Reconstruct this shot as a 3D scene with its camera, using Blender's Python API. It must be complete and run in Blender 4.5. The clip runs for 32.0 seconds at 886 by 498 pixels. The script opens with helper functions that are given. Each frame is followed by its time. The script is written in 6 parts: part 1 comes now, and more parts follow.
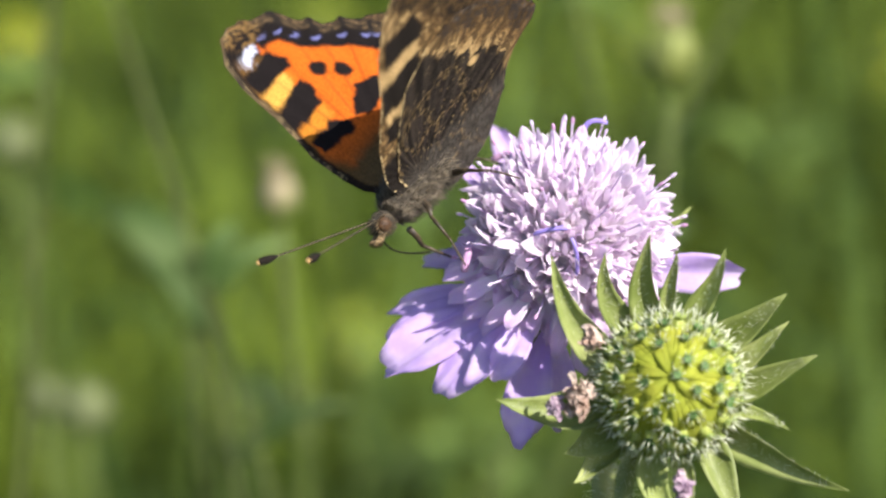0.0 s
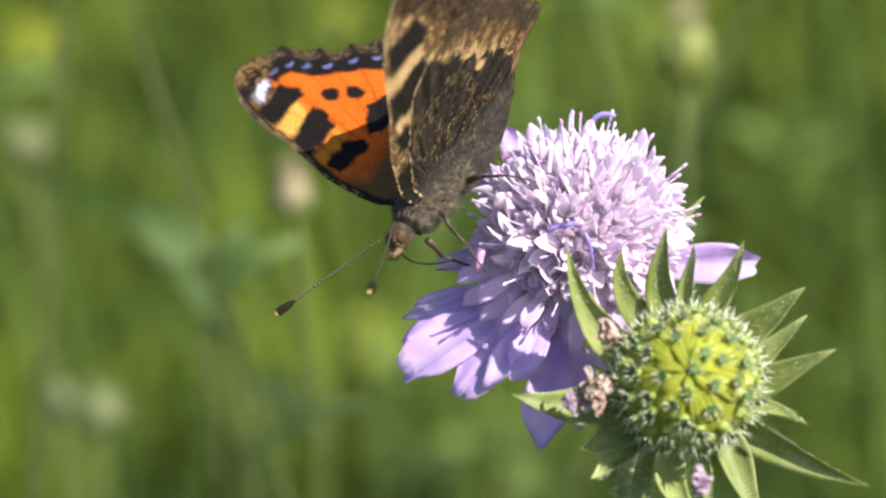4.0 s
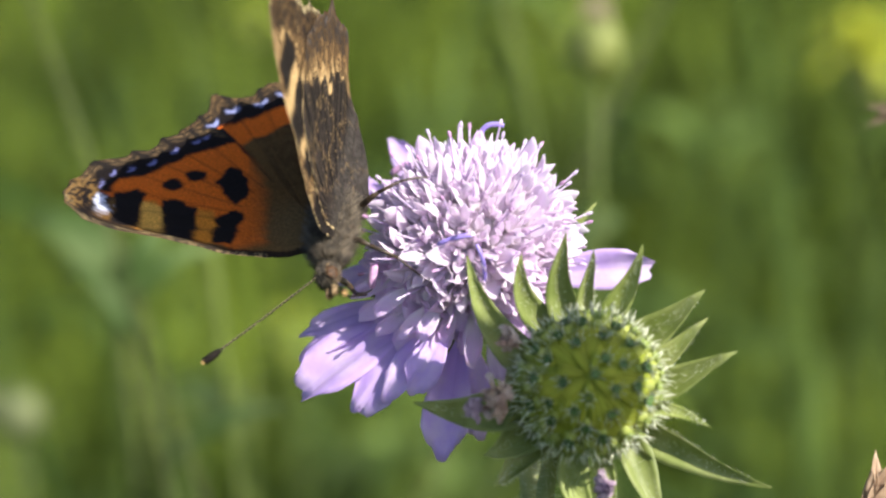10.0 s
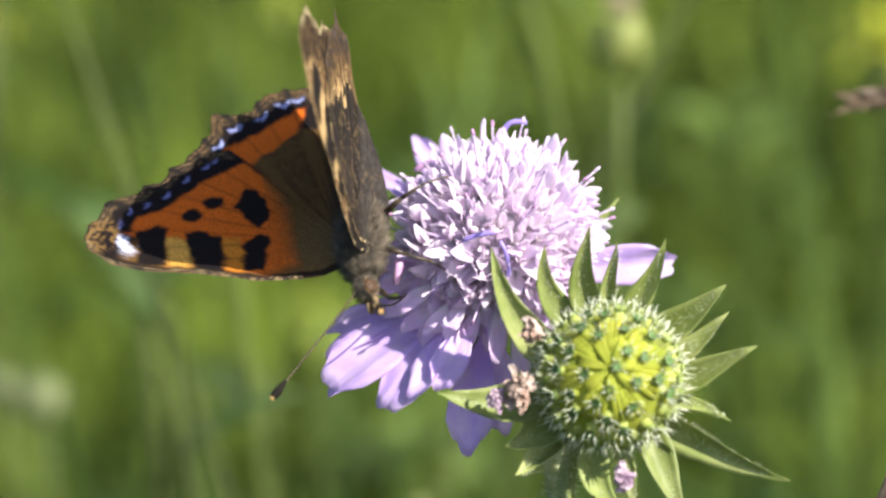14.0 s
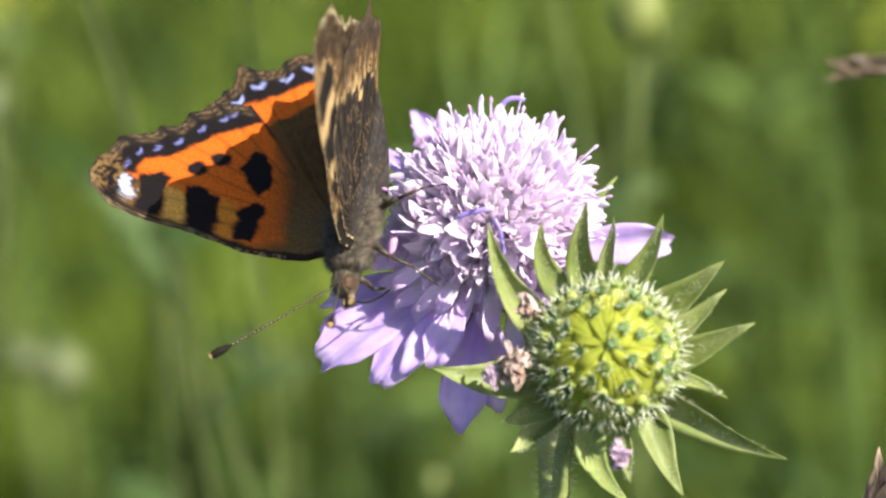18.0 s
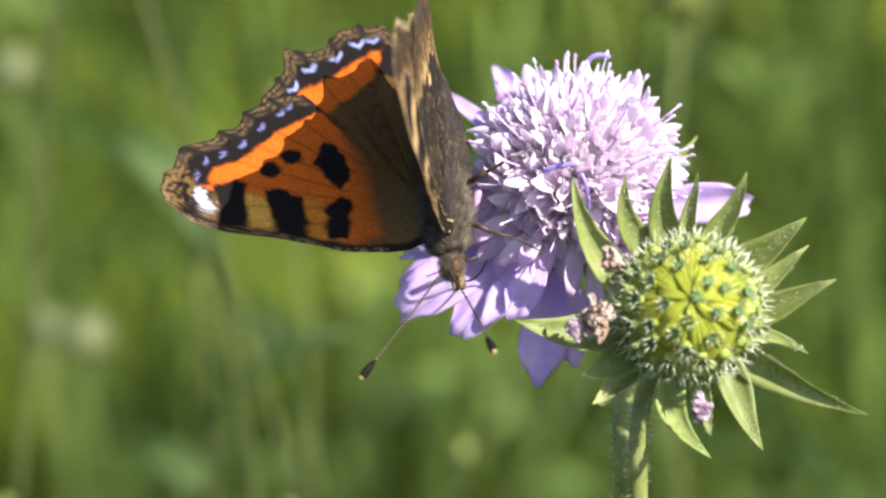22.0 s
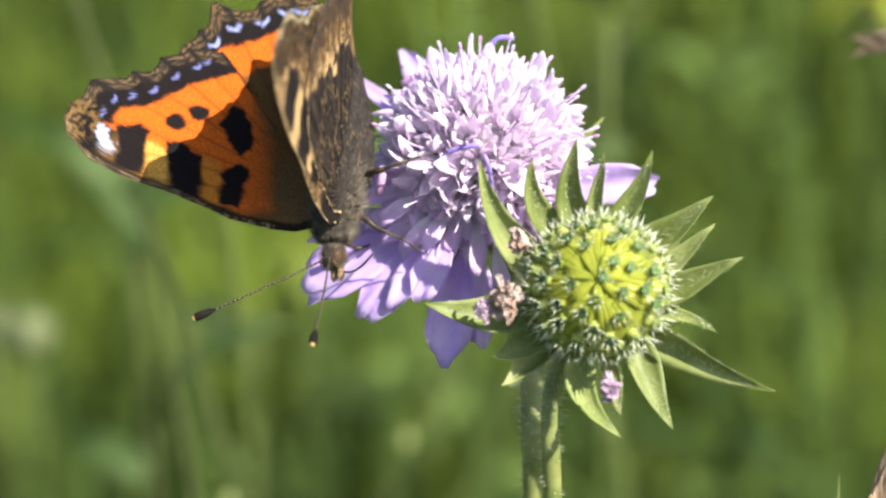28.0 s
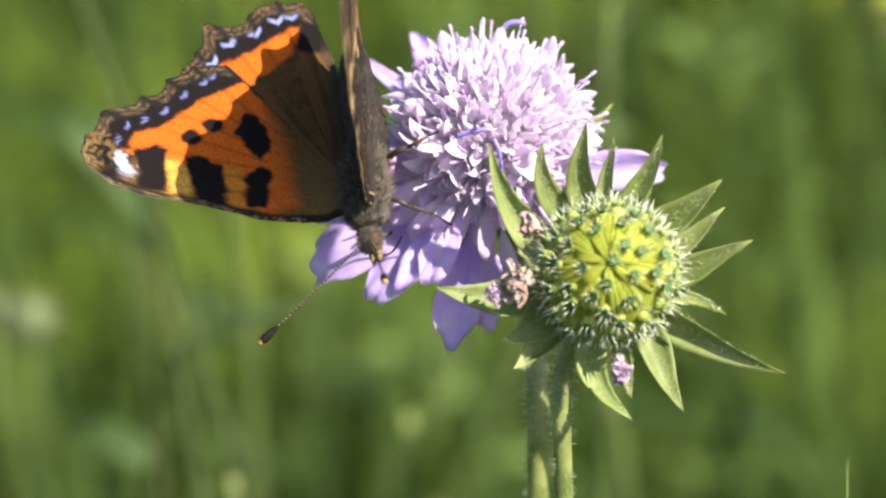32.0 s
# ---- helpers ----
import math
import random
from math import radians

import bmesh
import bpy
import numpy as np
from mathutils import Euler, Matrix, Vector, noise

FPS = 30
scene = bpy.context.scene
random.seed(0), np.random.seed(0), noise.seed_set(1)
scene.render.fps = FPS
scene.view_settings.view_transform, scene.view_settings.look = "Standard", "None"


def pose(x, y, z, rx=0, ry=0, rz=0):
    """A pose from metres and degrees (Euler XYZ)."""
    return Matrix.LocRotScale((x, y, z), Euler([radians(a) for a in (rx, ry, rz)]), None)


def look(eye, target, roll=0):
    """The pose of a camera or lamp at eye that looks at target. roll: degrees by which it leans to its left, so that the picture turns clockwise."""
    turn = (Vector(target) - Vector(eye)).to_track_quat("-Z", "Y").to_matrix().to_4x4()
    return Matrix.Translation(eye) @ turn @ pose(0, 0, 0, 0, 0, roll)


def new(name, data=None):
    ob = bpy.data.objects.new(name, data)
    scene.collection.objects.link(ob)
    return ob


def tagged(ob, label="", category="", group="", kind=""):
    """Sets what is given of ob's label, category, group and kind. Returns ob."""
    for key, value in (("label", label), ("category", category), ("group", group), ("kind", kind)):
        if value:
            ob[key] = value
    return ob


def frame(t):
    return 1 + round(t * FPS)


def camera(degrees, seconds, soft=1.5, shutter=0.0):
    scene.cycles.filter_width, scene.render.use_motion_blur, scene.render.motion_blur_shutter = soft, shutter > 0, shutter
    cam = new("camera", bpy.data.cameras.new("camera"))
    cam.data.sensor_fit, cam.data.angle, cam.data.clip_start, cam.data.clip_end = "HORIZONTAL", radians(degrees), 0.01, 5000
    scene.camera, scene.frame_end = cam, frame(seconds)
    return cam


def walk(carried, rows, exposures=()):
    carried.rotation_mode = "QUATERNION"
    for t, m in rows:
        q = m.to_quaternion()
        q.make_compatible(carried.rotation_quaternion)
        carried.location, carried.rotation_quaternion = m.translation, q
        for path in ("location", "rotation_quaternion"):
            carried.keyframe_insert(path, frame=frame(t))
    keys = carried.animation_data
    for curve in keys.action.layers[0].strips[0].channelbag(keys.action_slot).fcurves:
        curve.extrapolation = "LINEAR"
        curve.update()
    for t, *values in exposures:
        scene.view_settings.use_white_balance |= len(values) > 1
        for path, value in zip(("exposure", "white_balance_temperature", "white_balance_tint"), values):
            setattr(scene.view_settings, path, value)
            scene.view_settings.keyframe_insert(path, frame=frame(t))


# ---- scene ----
cam = camera(20.0, 32.0, soft=2.3, shutter=0.5)
cam.data.dof.use_dof = True
cam.data.dof.focus_distance = 0.24
cam.data.dof.aperture_fstop = 17.0
walk(cam, [
    (0, pose(-0.00154, -0.22019, 0.63098, 73.020, 2.149, 4.307)),
    (0.5, pose(-0.00027, -0.21942, 0.63109, 73.166, 2.122, 4.130)),
    (1, pose(0.00100, -0.21871, 0.63107, 73.165, 2.298, 4.051)),
    (1.5, pose(0.00118, -0.21849, 0.63060, 73.248, 2.322, 4.180)),
    (2, pose(0.00077, -0.21856, 0.63004, 73.054, 2.284, 4.557)),
    (2.5, pose(0.00015, -0.21851, 0.62966, 72.968, 2.275, 4.739)),
    (3, pose(-0.00051, -0.21840, 0.62941, 72.998, 2.373, 4.734)),
    (3.5, pose(-0.00097, -0.21840, 0.62931, 73.175, 2.469, 4.637)),
    (5.5, pose(-0.00404, -0.21953, 0.62924, 73.127, 1.957, 4.511)),
    (6, pose(-0.00427, -0.21995, 0.62940, 72.908, 2.145, 4.745)),
    (6.5, pose(-0.00421, -0.22017, 0.62962, 72.768, 2.346, 4.906)),
    (7, pose(-0.00361, -0.22000, 0.62994, 72.909, 2.244, 4.655)),
    (7.5, pose(-0.00220, -0.21952, 0.63049, 73.083, 2.107, 4.116)),
    (8, pose(-0.00044, -0.21890, 0.63104, 73.085, 2.222, 3.910)),
    (8.5, pose(0.00129, -0.21821, 0.63129, 73.018, 2.252, 3.747)),
    (9, pose(0.00240, -0.21751, 0.63124, 73.002, 2.354, 3.484)),
    (9.5, pose(0.00219, -0.21715, 0.63093, 72.943, 2.639, 3.110)),
    (10, pose(0.00128, -0.21722, 0.63061, 72.845, 2.825, 2.841)),
    (10.5, pose(0.00011, -0.21771, 0.63047, 72.763, 2.719, 2.779)),
    (11, pose(-0.00117, -0.21854, 0.63052, 72.824, 2.290, 3.138)),
    (11.5, pose(-0.00241, -0.21926, 0.63065, 72.784, 1.770, 3.525)),
    (12, pose(-0.00276, -0.21955, 0.63084, 72.986, 1.470, 3.587)),
    (12.5, pose(-0.00118, -0.21956, 0.63131, 73.070, 1.507, 3.513)),
    (13, pose(0.00067, -0.21951, 0.63172, 73.083, 1.842, 3.479)),
    (13.5, pose(0.00117, -0.21946, 0.63171, 73.072, 2.136, 3.286)),
    (14, pose(0.00113, -0.21939, 0.63153, 72.629, 2.324, 3.503)),
    (14.5, pose(0.00121, -0.21934, 0.63143, 72.101, 2.436, 4.210)),
    (16.5, pose(0.00266, -0.21789, 0.63057, 71.719, 1.605, 4.150)),
    (17, pose(0.00306, -0.21792, 0.63074, 71.693, 1.848, 4.229)),
    (17.5, pose(0.00390, -0.21778, 0.63119, 71.920, 2.131, 4.157)),
    (18, pose(0.00475, -0.21787, 0.63153, 71.972, 2.367, 4.356)),
    (18.5, pose(0.00524, -0.21824, 0.63117, 71.898, 2.432, 4.520)),
    (19, pose(0.00558, -0.21810, 0.63048, 71.915, 2.503, 4.684)),
    (19.5, pose(0.00585, -0.21742, 0.63013, 71.924, 2.529, 4.665)),
    (20, pose(0.00518, -0.21742, 0.63004, 71.839, 2.619, 4.780)),
    (20.5, pose(0.00248, -0.21863, 0.62992, 71.829, 2.405, 5.009)),
    (21, pose(-0.00067, -0.22002, 0.62974, 71.853, 2.163, 5.019)),
    (21.5, pose(-0.00281, -0.22068, 0.62953, 71.765, 1.934, 4.737)),
    (22, pose(-0.00446, -0.22108, 0.62919, 71.689, 1.525, 4.245)),
    (22.5, pose(-0.00598, -0.22190, 0.62871, 71.554, 1.186, 3.955)),
    (23, pose(-0.00648, -0.22261, 0.62855, 71.492, 1.106, 3.785)),
    (23.5, pose(-0.00481, -0.22232, 0.62909, 71.692, 1.186, 3.543)),
    (24, pose(-0.00251, -0.22156, 0.62964, 71.805, 1.341, 3.181)),
    (24.5, pose(-0.00098, -0.22125, 0.62966, 71.742, 1.596, 3.143)),
    (25, pose(-0.00007, -0.22128, 0.62954, 71.680, 1.813, 3.250)),
    (25.5, pose(0.00026, -0.22126, 0.62950, 71.729, 1.918, 3.375)),
    (27.5, pose(-0.00049, -0.22201, 0.62774, 71.473, 2.126, 3.404)),
    (28, pose(0.00110, -0.22157, 0.62809, 71.559, 2.125, 3.264)),
    (28.5, pose(0.00181, -0.22158, 0.62857, 71.721, 2.184, 3.065)),
    (29, pose(0.00159, -0.22214, 0.62893, 71.709, 2.302, 3.208)),
    (29.5, pose(0.00093, -0.22278, 0.62883, 71.675, 2.259, 3.372)),
    (30, pose(0.00034, -0.22296, 0.62855, 71.820, 2.203, 3.419)),
    (30.5, pose(0.00027, -0.22264, 0.62856, 71.957, 2.251, 3.186)),
    (31, pose(0.00023, -0.22235, 0.62867, 72.005, 2.353, 3.040)),
    (31.5, pose(-0.00022, -0.22242, 0.62866, 71.655, 2.373, 2.934)),
    (32, pose(-0.00070, -0.22269, 0.62865, 71.160, 2.352, 2.972)),
], exposures=[(0.0, 0.68), (7.0, 0.7), (8.5, 0.69), (11.0, 0.73), (12.0, 0.84), (32.0, 0.86)])

# ---- world, sun ----
SUN_ELEVATION, SUN_AZIMUTH = 41.4, 126.6  # azimuth from +y towards +x
world = bpy.data.worlds.new("meadow_sky")
scene.world = world
world.use_nodes = True
wn, wl = world.node_tree.nodes, world.node_tree.links
sky = wn.new("ShaderNodeTexSky")
sky.sky_type, sky.sun_disc = "NISHITA", False
sky.sun_elevation, sky.sun_rotation = radians(SUN_ELEVATION), radians(SUN_AZIMUTH)
wl.new(sky.outputs[0], wn["Background"].inputs[0])
wn["Background"].inputs[1].default_value = 0.1
sun = new("sun", bpy.data.lights.new("sun", "SUN"))
sun.data.energy, sun.data.angle, sun.data.color = 5.0, radians(0.5), (1.0, 0.95, 0.86)
sun_way = Vector((math.sin(radians(SUN_AZIMUTH)) * math.cos(radians(SUN_ELEVATION)),
                  math.cos(radians(SUN_AZIMUTH)) * math.cos(radians(SUN_ELEVATION)), math.sin(radians(SUN_ELEVATION))))
sun.matrix_world = look(tuple(sun_way * 20), (0, 0, 0))

# ---- frame of the plan: u right, v up, w towards the viewer, in millimetres round the seed head ----
MM = 0.001
PITCH = 70.0
HEART = Vector((0, 0, 0.55))
TURN = pose(0, 0, 0, PITCH)


def at(u, v, w):
    return HEART + TURN.to_3x3() @ Vector((u, v, w)) * MM


def spot(u, v, w, roll=0.0):
    return Matrix.Translation(at(u, v, w)) @ TURN @ pose(0, 0, 0, 0, 0, roll)


def held(u, v, w, rx, ry, rz):
    return Matrix.Translation(at(u, v, w)) @ TURN @ pose(0, 0, 0, rx, ry, rz)


# ---- materials ----


def mat(name, c1, c2, scale=400.0, rough=0.6, bump=0.0, translucent=0.0, spread=0.0, island=False, sheen=0.0, detail=6.0, c3=None, coat=0.0, foot=None):
    """Two-tone mottled surface; scale in cells per metre."""
    m = bpy.data.materials.new(name)
    m.use_nodes = True
    n, l = m.node_tree.nodes, m.node_tree.links
    b = n["Principled BSDF"]
    tc = n.new("ShaderNodeTexCoord")
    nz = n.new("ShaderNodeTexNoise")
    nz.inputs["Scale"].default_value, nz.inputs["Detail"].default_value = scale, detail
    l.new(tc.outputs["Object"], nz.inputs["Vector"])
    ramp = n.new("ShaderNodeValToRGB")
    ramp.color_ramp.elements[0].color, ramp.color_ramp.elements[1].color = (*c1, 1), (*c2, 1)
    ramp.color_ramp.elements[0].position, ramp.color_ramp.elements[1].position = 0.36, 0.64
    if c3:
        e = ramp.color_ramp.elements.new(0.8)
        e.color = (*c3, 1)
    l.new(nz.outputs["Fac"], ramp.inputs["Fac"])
    colour = ramp.outputs["Color"]
    if foot:
        # another pigment at the foot of the part, along its own z axis: colour, start and end in metres
        xyz, way, tint = n.new("ShaderNodeSeparateXYZ"), n.new("ShaderNodeMapRange"), n.new("ShaderNodeMix")
        tint.data_type = "RGBA"
        l.new(tc.outputs["Object"], xyz.inputs[0])
        l.new(xyz.outputs["Z"], way.inputs["Value"])
        way.inputs["From Min"].default_value, way.inputs["From Max"].default_value = foot[1], foot[2]
        l.new(way.outputs["Result"], tint.inputs["Factor"])
        tint.inputs["A"].default_value = (*foot[0], 1)
        l.new(colour, tint.inputs["B"])
        colour = tint.outputs["Result"]
    if spread:
        hsv = n.new("ShaderNodeHueSaturation")
        mr = n.new("ShaderNodeMapRange")
        mr.inputs["To Min"].default_value, mr.inputs["To Max"].default_value = 1 - spread, 1 + spread
        if island:
            l.new(n.new("ShaderNodeNewGeometry").outputs["Random Per Island"], mr.inputs["Value"])
        else:
            l.new(n.new("ShaderNodeObjectInfo").outputs["Random"], mr.inputs["Value"])
        l.new(mr.outputs["Result"], hsv.inputs["Value"])
        l.new(colour, hsv.inputs["Color"])
        colour = hsv.outputs["Color"]
    l.new(colour, b.inputs["Base Color"])
    b.inputs["Roughness"].default_value = rough
    if sheen:
        b.inputs["Sheen Weight"].default_value = sheen
    if coat:
        b.inputs["Specular IOR Level"].default_value = coat
    if bump:
        bp = n.new("ShaderNodeBump")
        bp.inputs["Strength"].default_value, bp.inputs["Distance"].default_value = bump, 0.0002
        fine = n.new("ShaderNodeTexNoise")
        fine.inputs["Scale"].default_value, fine.inputs["Detail"].default_value = scale * 4, 4.0
        l.new(tc.outputs["Object"], fine.inputs["Vector"])
        l.new(fine.outputs["Fac"], bp.inputs["Height"])
        l.new(bp.outputs["Normal"], b.inputs["Normal"])
    if translucent:
        tr = n.new("ShaderNodeBsdfTranslucent")
        l.new(colour, tr.inputs["Color"])
        mix = n.new("ShaderNodeMixShader")
        mix.inputs[0].default_value = translucent
        l.new(b.outputs[0], mix.inputs[1])
        l.new(tr.outputs[0], mix.inputs[2])
        l.new(mix.outputs[0], n["Material Output"].inputs["Surface"])
    return m


def scale_mat(name, rough=0.7, glint=0.0):
    """Wing scales: the pattern lies in the mesh's colours, the powdery grain is procedural."""
    m = bpy.data.materials.new(name)
    m.use_nodes = True
    n, l = m.node_tree.nodes, m.node_tree.links
    b = n["Principled BSDF"]
    a = n.new("ShaderNodeAttribute")
    a.attribute_name = "pattern"
    tc = n.new("ShaderNodeTexCoord")
    mp = n.new("ShaderNodeMapping")
    mp.inputs["Scale"].default_value = (1, 1, 1)
    l.new(tc.outputs["Object"], mp.inputs["Vector"])
    nz = n.new("ShaderNodeTexNoise")
    nz.inputs["Scale"].default_value, nz.inputs["Detail"].default_value = 5200.0, 5.0
    l.new(mp.outputs[0], nz.inputs["Vector"])
    mr = n.new("ShaderNodeMapRange")
    mr.inputs["From Min"].default_value, mr.inputs["From Max"].default_value = 0.25, 0.75
    mr.inputs["To Min"].default_value, mr.inputs["To Max"].default_value = 0.62, 1.3
    l.new(nz.outputs["Fac"], mr.inputs["Value"])
    mul = n.new("ShaderNodeVectorMath")
    mul.operation = "SCALE"
    l.new(a.outputs["Color"], mul.inputs[0])
    l.new(mr.outputs["Result"], mul.inputs["Scale"])
    l.new(mul.outputs[0], b.inputs["Base Color"])
    b.inputs["Roughness"].default_value = rough
    b.inputs["Specular IOR Level"].default_value = 0.1
    b.inputs["Sheen Weight"].default_value = glint
    bp = n.new("ShaderNodeBump")
    bp.inputs["Strength"].default_value, bp.inputs["Distance"].default_value = 0.5, 0.00015
    l.new(nz.outputs["Fac"], bp.inputs["Height"])
    l.new(bp.outputs["Normal"], b.inputs["Normal"])
    tr = n.new("ShaderNodeBsdfTranslucent")
    l.new(mul.outputs[0], tr.inputs["Color"])
    mix = n.new("ShaderNodeMixShader")
    mix.inputs[0].default_value = 0.08
    l.new(b.outputs[0], mix.inputs[1])
    l.new(tr.outputs[0], mix.inputs[2])
    l.new(mix.outputs[0], n["Material Output"].inputs["Surface"])
    return m


M_WING = scale_mat("wing_scales", 0.8, 0.0)
M_FUR = mat("body_fur", (0.03, 0.024, 0.019), (0.1, 0.078, 0.054), 2500, 0.85, 0.6, spread=0.1)
M_HAIR = mat("fur_hair", (0.05, 0.04, 0.03), (0.19, 0.15, 0.105), 900, 0.7, island=True, spread=0.5)
M_ABDOMEN = mat("abdomen_scales", (0.013, 0.011, 0.01), (0.045, 0.034, 0.024), 2500, 0.8, 0.5)
M_EYE = mat("eye", (0.045, 0.022, 0.011), (0.11, 0.056, 0.027), 2200, 0.5, 0.3, coat=0.25)
M_FACE = mat("face_scales", (0.12, 0.075, 0.035), (0.3, 0.2, 0.095), 4000, 0.7, 0.4)
M_LEG = mat("leg", (0.02, 0.015, 0.012), (0.11, 0.075, 0.04), 3000, 0.5)
M_ANT_DARK = mat("antenna_dark", (0.01, 0.008, 0.007), (0.02, 0.016, 0.012), 3000, 0.8, coat=0.1)
M_ANT_PALE = mat("antenna_pale", (0.17, 0.14, 0.085), (0.26, 0.21, 0.13), 3000, 0.8, coat=0.1)
M_CLUB = mat("club_tip", (0.6, 0.35, 0.12), (0.75, 0.5, 0.2), 3000, 0.4)
M_FLORET = mat("floret", (0.86, 0.65, 0.95), (0.94, 0.79, 0.97), 420, 0.6, 0.1, translucent=0.5, spread=0.05, coat=0.2, foot=((0.96, 0.91, 0.95), 0.0022, 0.0056))
M_FLORET_PALE = mat("floret_pale", (0.93, 0.775, 0.965), (0.965, 0.87, 0.98), 420, 0.6, 0.1, translucent=0.5, spread=0.04, coat=0.2, foot=((0.97, 0.92, 0.955), 0.0022, 0.0052))
M_HEART_FILL = mat("heart_gap_fill", (0.86, 0.76, 0.84), (0.95, 0.89, 0.94), 500, 0.7, 0.3, translucent=0.3)
M_PETAL = mat("petal", (0.71, 0.52, 0.92), (0.85, 0.69, 0.955), 350, 0.5, 0.35, translucent=0.45, spread=0.06, coat=0.3)
M_STAMEN = mat("stamen", (0.72, 0.55, 0.85), (0.86, 0.72, 0.92), 800, 0.5, translucent=0.2, spread=0.1)
M_ANTHER = mat("anther", (0.55, 0.28, 0.52), (0.7, 0.42, 0.66), 2000, 0.6, 0.3, spread=0.15)
M_VIOLET = mat("violet_style", (0.28, 0.2, 0.66), (0.42, 0.32, 0.8), 800, 0.5, spread=0.1)
M_BRACT = mat("bract", (0.2, 0.255, 0.055), (0.34, 0.39, 0.125), 330, 0.55, 0.35, translucent=0.22, spread=0.15)
M_BRACT_PALE = mat("bract_pale", (0.25, 0.31, 0.075), (0.4, 0.44, 0.16), 330, 0.55, 0.35, translucent=0.22, spread=0.1)
M_STEM = mat("stem", (0.15, 0.185, 0.045), (0.29, 0.31, 0.1), 300, 0.5, 0.4)
M_CORE = mat("seed_core", (0.25, 0.3, 0.04), (0.36, 0.385, 0.05), 260, 0.7, 0.3, coat=0.15, translucent=0.12)
M_RIB = mat("seed_rib", (0.28, 0.315, 0.035), (0.4, 0.405, 0.05), 260, 0.7, 0.3, coat=0.15, translucent=0.12, spread=0.15)
M_ACHENE = mat("achene", (0.32, 0.37, 0.045), (0.46, 0.48, 0.075), 500, 0.6, 0.3, coat=0.2, translucent=0.12, spread=0.15)
M_ACHENE_PALE = mat("achene_outer", (0.35, 0.42, 0.075), (0.5, 0.54, 0.15), 600, 0.6, 0.4, coat=0.2, translucent=0.15, spread=0.12)
M_CALYX = mat("calyx_cup", (0.05, 0.11, 0.025), (0.12, 0.2, 0.06), 1500, 0.6, 0.4, spread=0.2)
M_CALYX_PALE = mat("calyx_cup_pale", (0.26, 0.35, 0.075), (0.43, 0.5, 0.16), 1500, 0.6, 0.3, translucent=0.15, spread=0.2)
M_BRISTLE = mat("bristle", (0.74, 0.77, 0.56), (0.88, 0.89, 0.74), 900, 0.5, translucent=0.25, island=True, spread=0.1)
M_WITHER = mat("withered", (0.42, 0.27, 0.21), (0.74, 0.6, 0.52), 700, 0.8, 0.6, translucent=0.2, c3=(0.82, 0.74, 0.7))
M_WITHER_PINK = mat("withered_pink", (0.42, 0.28, 0.4), (0.68, 0.54, 0.62), 700, 0.7, 0.6, translucent=0.2)
# tone varies in broad patches; the near-black end also paints in shaded gaps
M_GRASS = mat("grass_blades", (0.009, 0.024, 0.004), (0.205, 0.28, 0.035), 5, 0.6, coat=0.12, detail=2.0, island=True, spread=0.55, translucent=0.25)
M_GRASS_PALE = mat("grass_stems", (0.1, 0.14, 0.035), (0.17, 0.21, 0.065), 25, 0.6, island=True, spread=0.15, translucent=0.2, coat=0.15)
M_GRASS_DULL = mat("dull_stems", (0.06, 0.08, 0.022), (0.11, 0.13, 0.045), 60, 0.6, spread=0.15, translucent=0.2, coat=0.15)
M_LEAF = mat("meadow_leaf", (0.055, 0.1, 0.024), (0.125, 0.18, 0.058), 60, 0.6, 0.1, coat=0.2, translucent=0.3, spread=0.25)
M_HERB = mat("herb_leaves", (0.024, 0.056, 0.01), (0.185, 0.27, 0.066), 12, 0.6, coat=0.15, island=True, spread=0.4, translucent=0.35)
M_SOIL = mat("meadow_soil", (0.025, 0.036, 0.009), (0.07, 0.09, 0.025), 14, 0.9, 0.3, c3=(0.09, 0.07, 0.035))
M_YELLOW = mat("yellow_petals", (0.45, 0.5, 0.025), (0.58, 0.6, 0.05), 200, 0.5, translucent=0.3, spread=0.1)
M_GOLD_GREEN = mat("greenish_petals", (0.27, 0.34, 0.028), (0.37, 0.43, 0.045), 200, 0.5, translucent=0.3, spread=0.1)
M_CREAM = mat("cream_fluff", (0.17, 0.205, 0.085), (0.25, 0.28, 0.13), 200, 0.8, 0.3, translucent=0.2)
M_BUD = mat("bud_green", (0.17, 0.2, 0.04), (0.24, 0.265, 0.075), 200, 0.6, 0.3)
M_BUD_TIP = mat("bud_tip", (0.28, 0.23, 0.13), (0.37, 0.31, 0.19), 300, 0.7, 0.3)
M_HUSK = mat("brown_husk", (0.07, 0.045, 0.025), (0.16, 0.11, 0.065), 600, 0.6, 0.3, spread=0.2)
M_STRAW = mat("straw", (0.46, 0.31, 0.2), (0.68, 0.5, 0.34), 600, 0.6, 0.3, translucent=0.35, spread=0.15)

# ---- mesh helpers, all in millimetres of the thing's own space ----


def finish(name, bm, material, parent=None, label="", smooth=True):
    me = bpy.data.meshes.new(name)
    bm.to_mesh(me)
    bm.free()
    me.transform(Matrix.Scale(MM, 4))
    me.materials.append(material)
    if smooth:
        me.polygons.foreach_set("use_smooth", [True] * len(me.polygons))
    ob = new(name, me)
    if parent:
        ob.parent = parent
    return tagged(ob, label)


def part(name, bm, material, parent, label=""):
    return finish(name, bm, material, parent, label)


def share(name, me, parent, m):
    ob = new(name, me)
    ob.parent = parent
    ob.matrix_local = m
    return ob


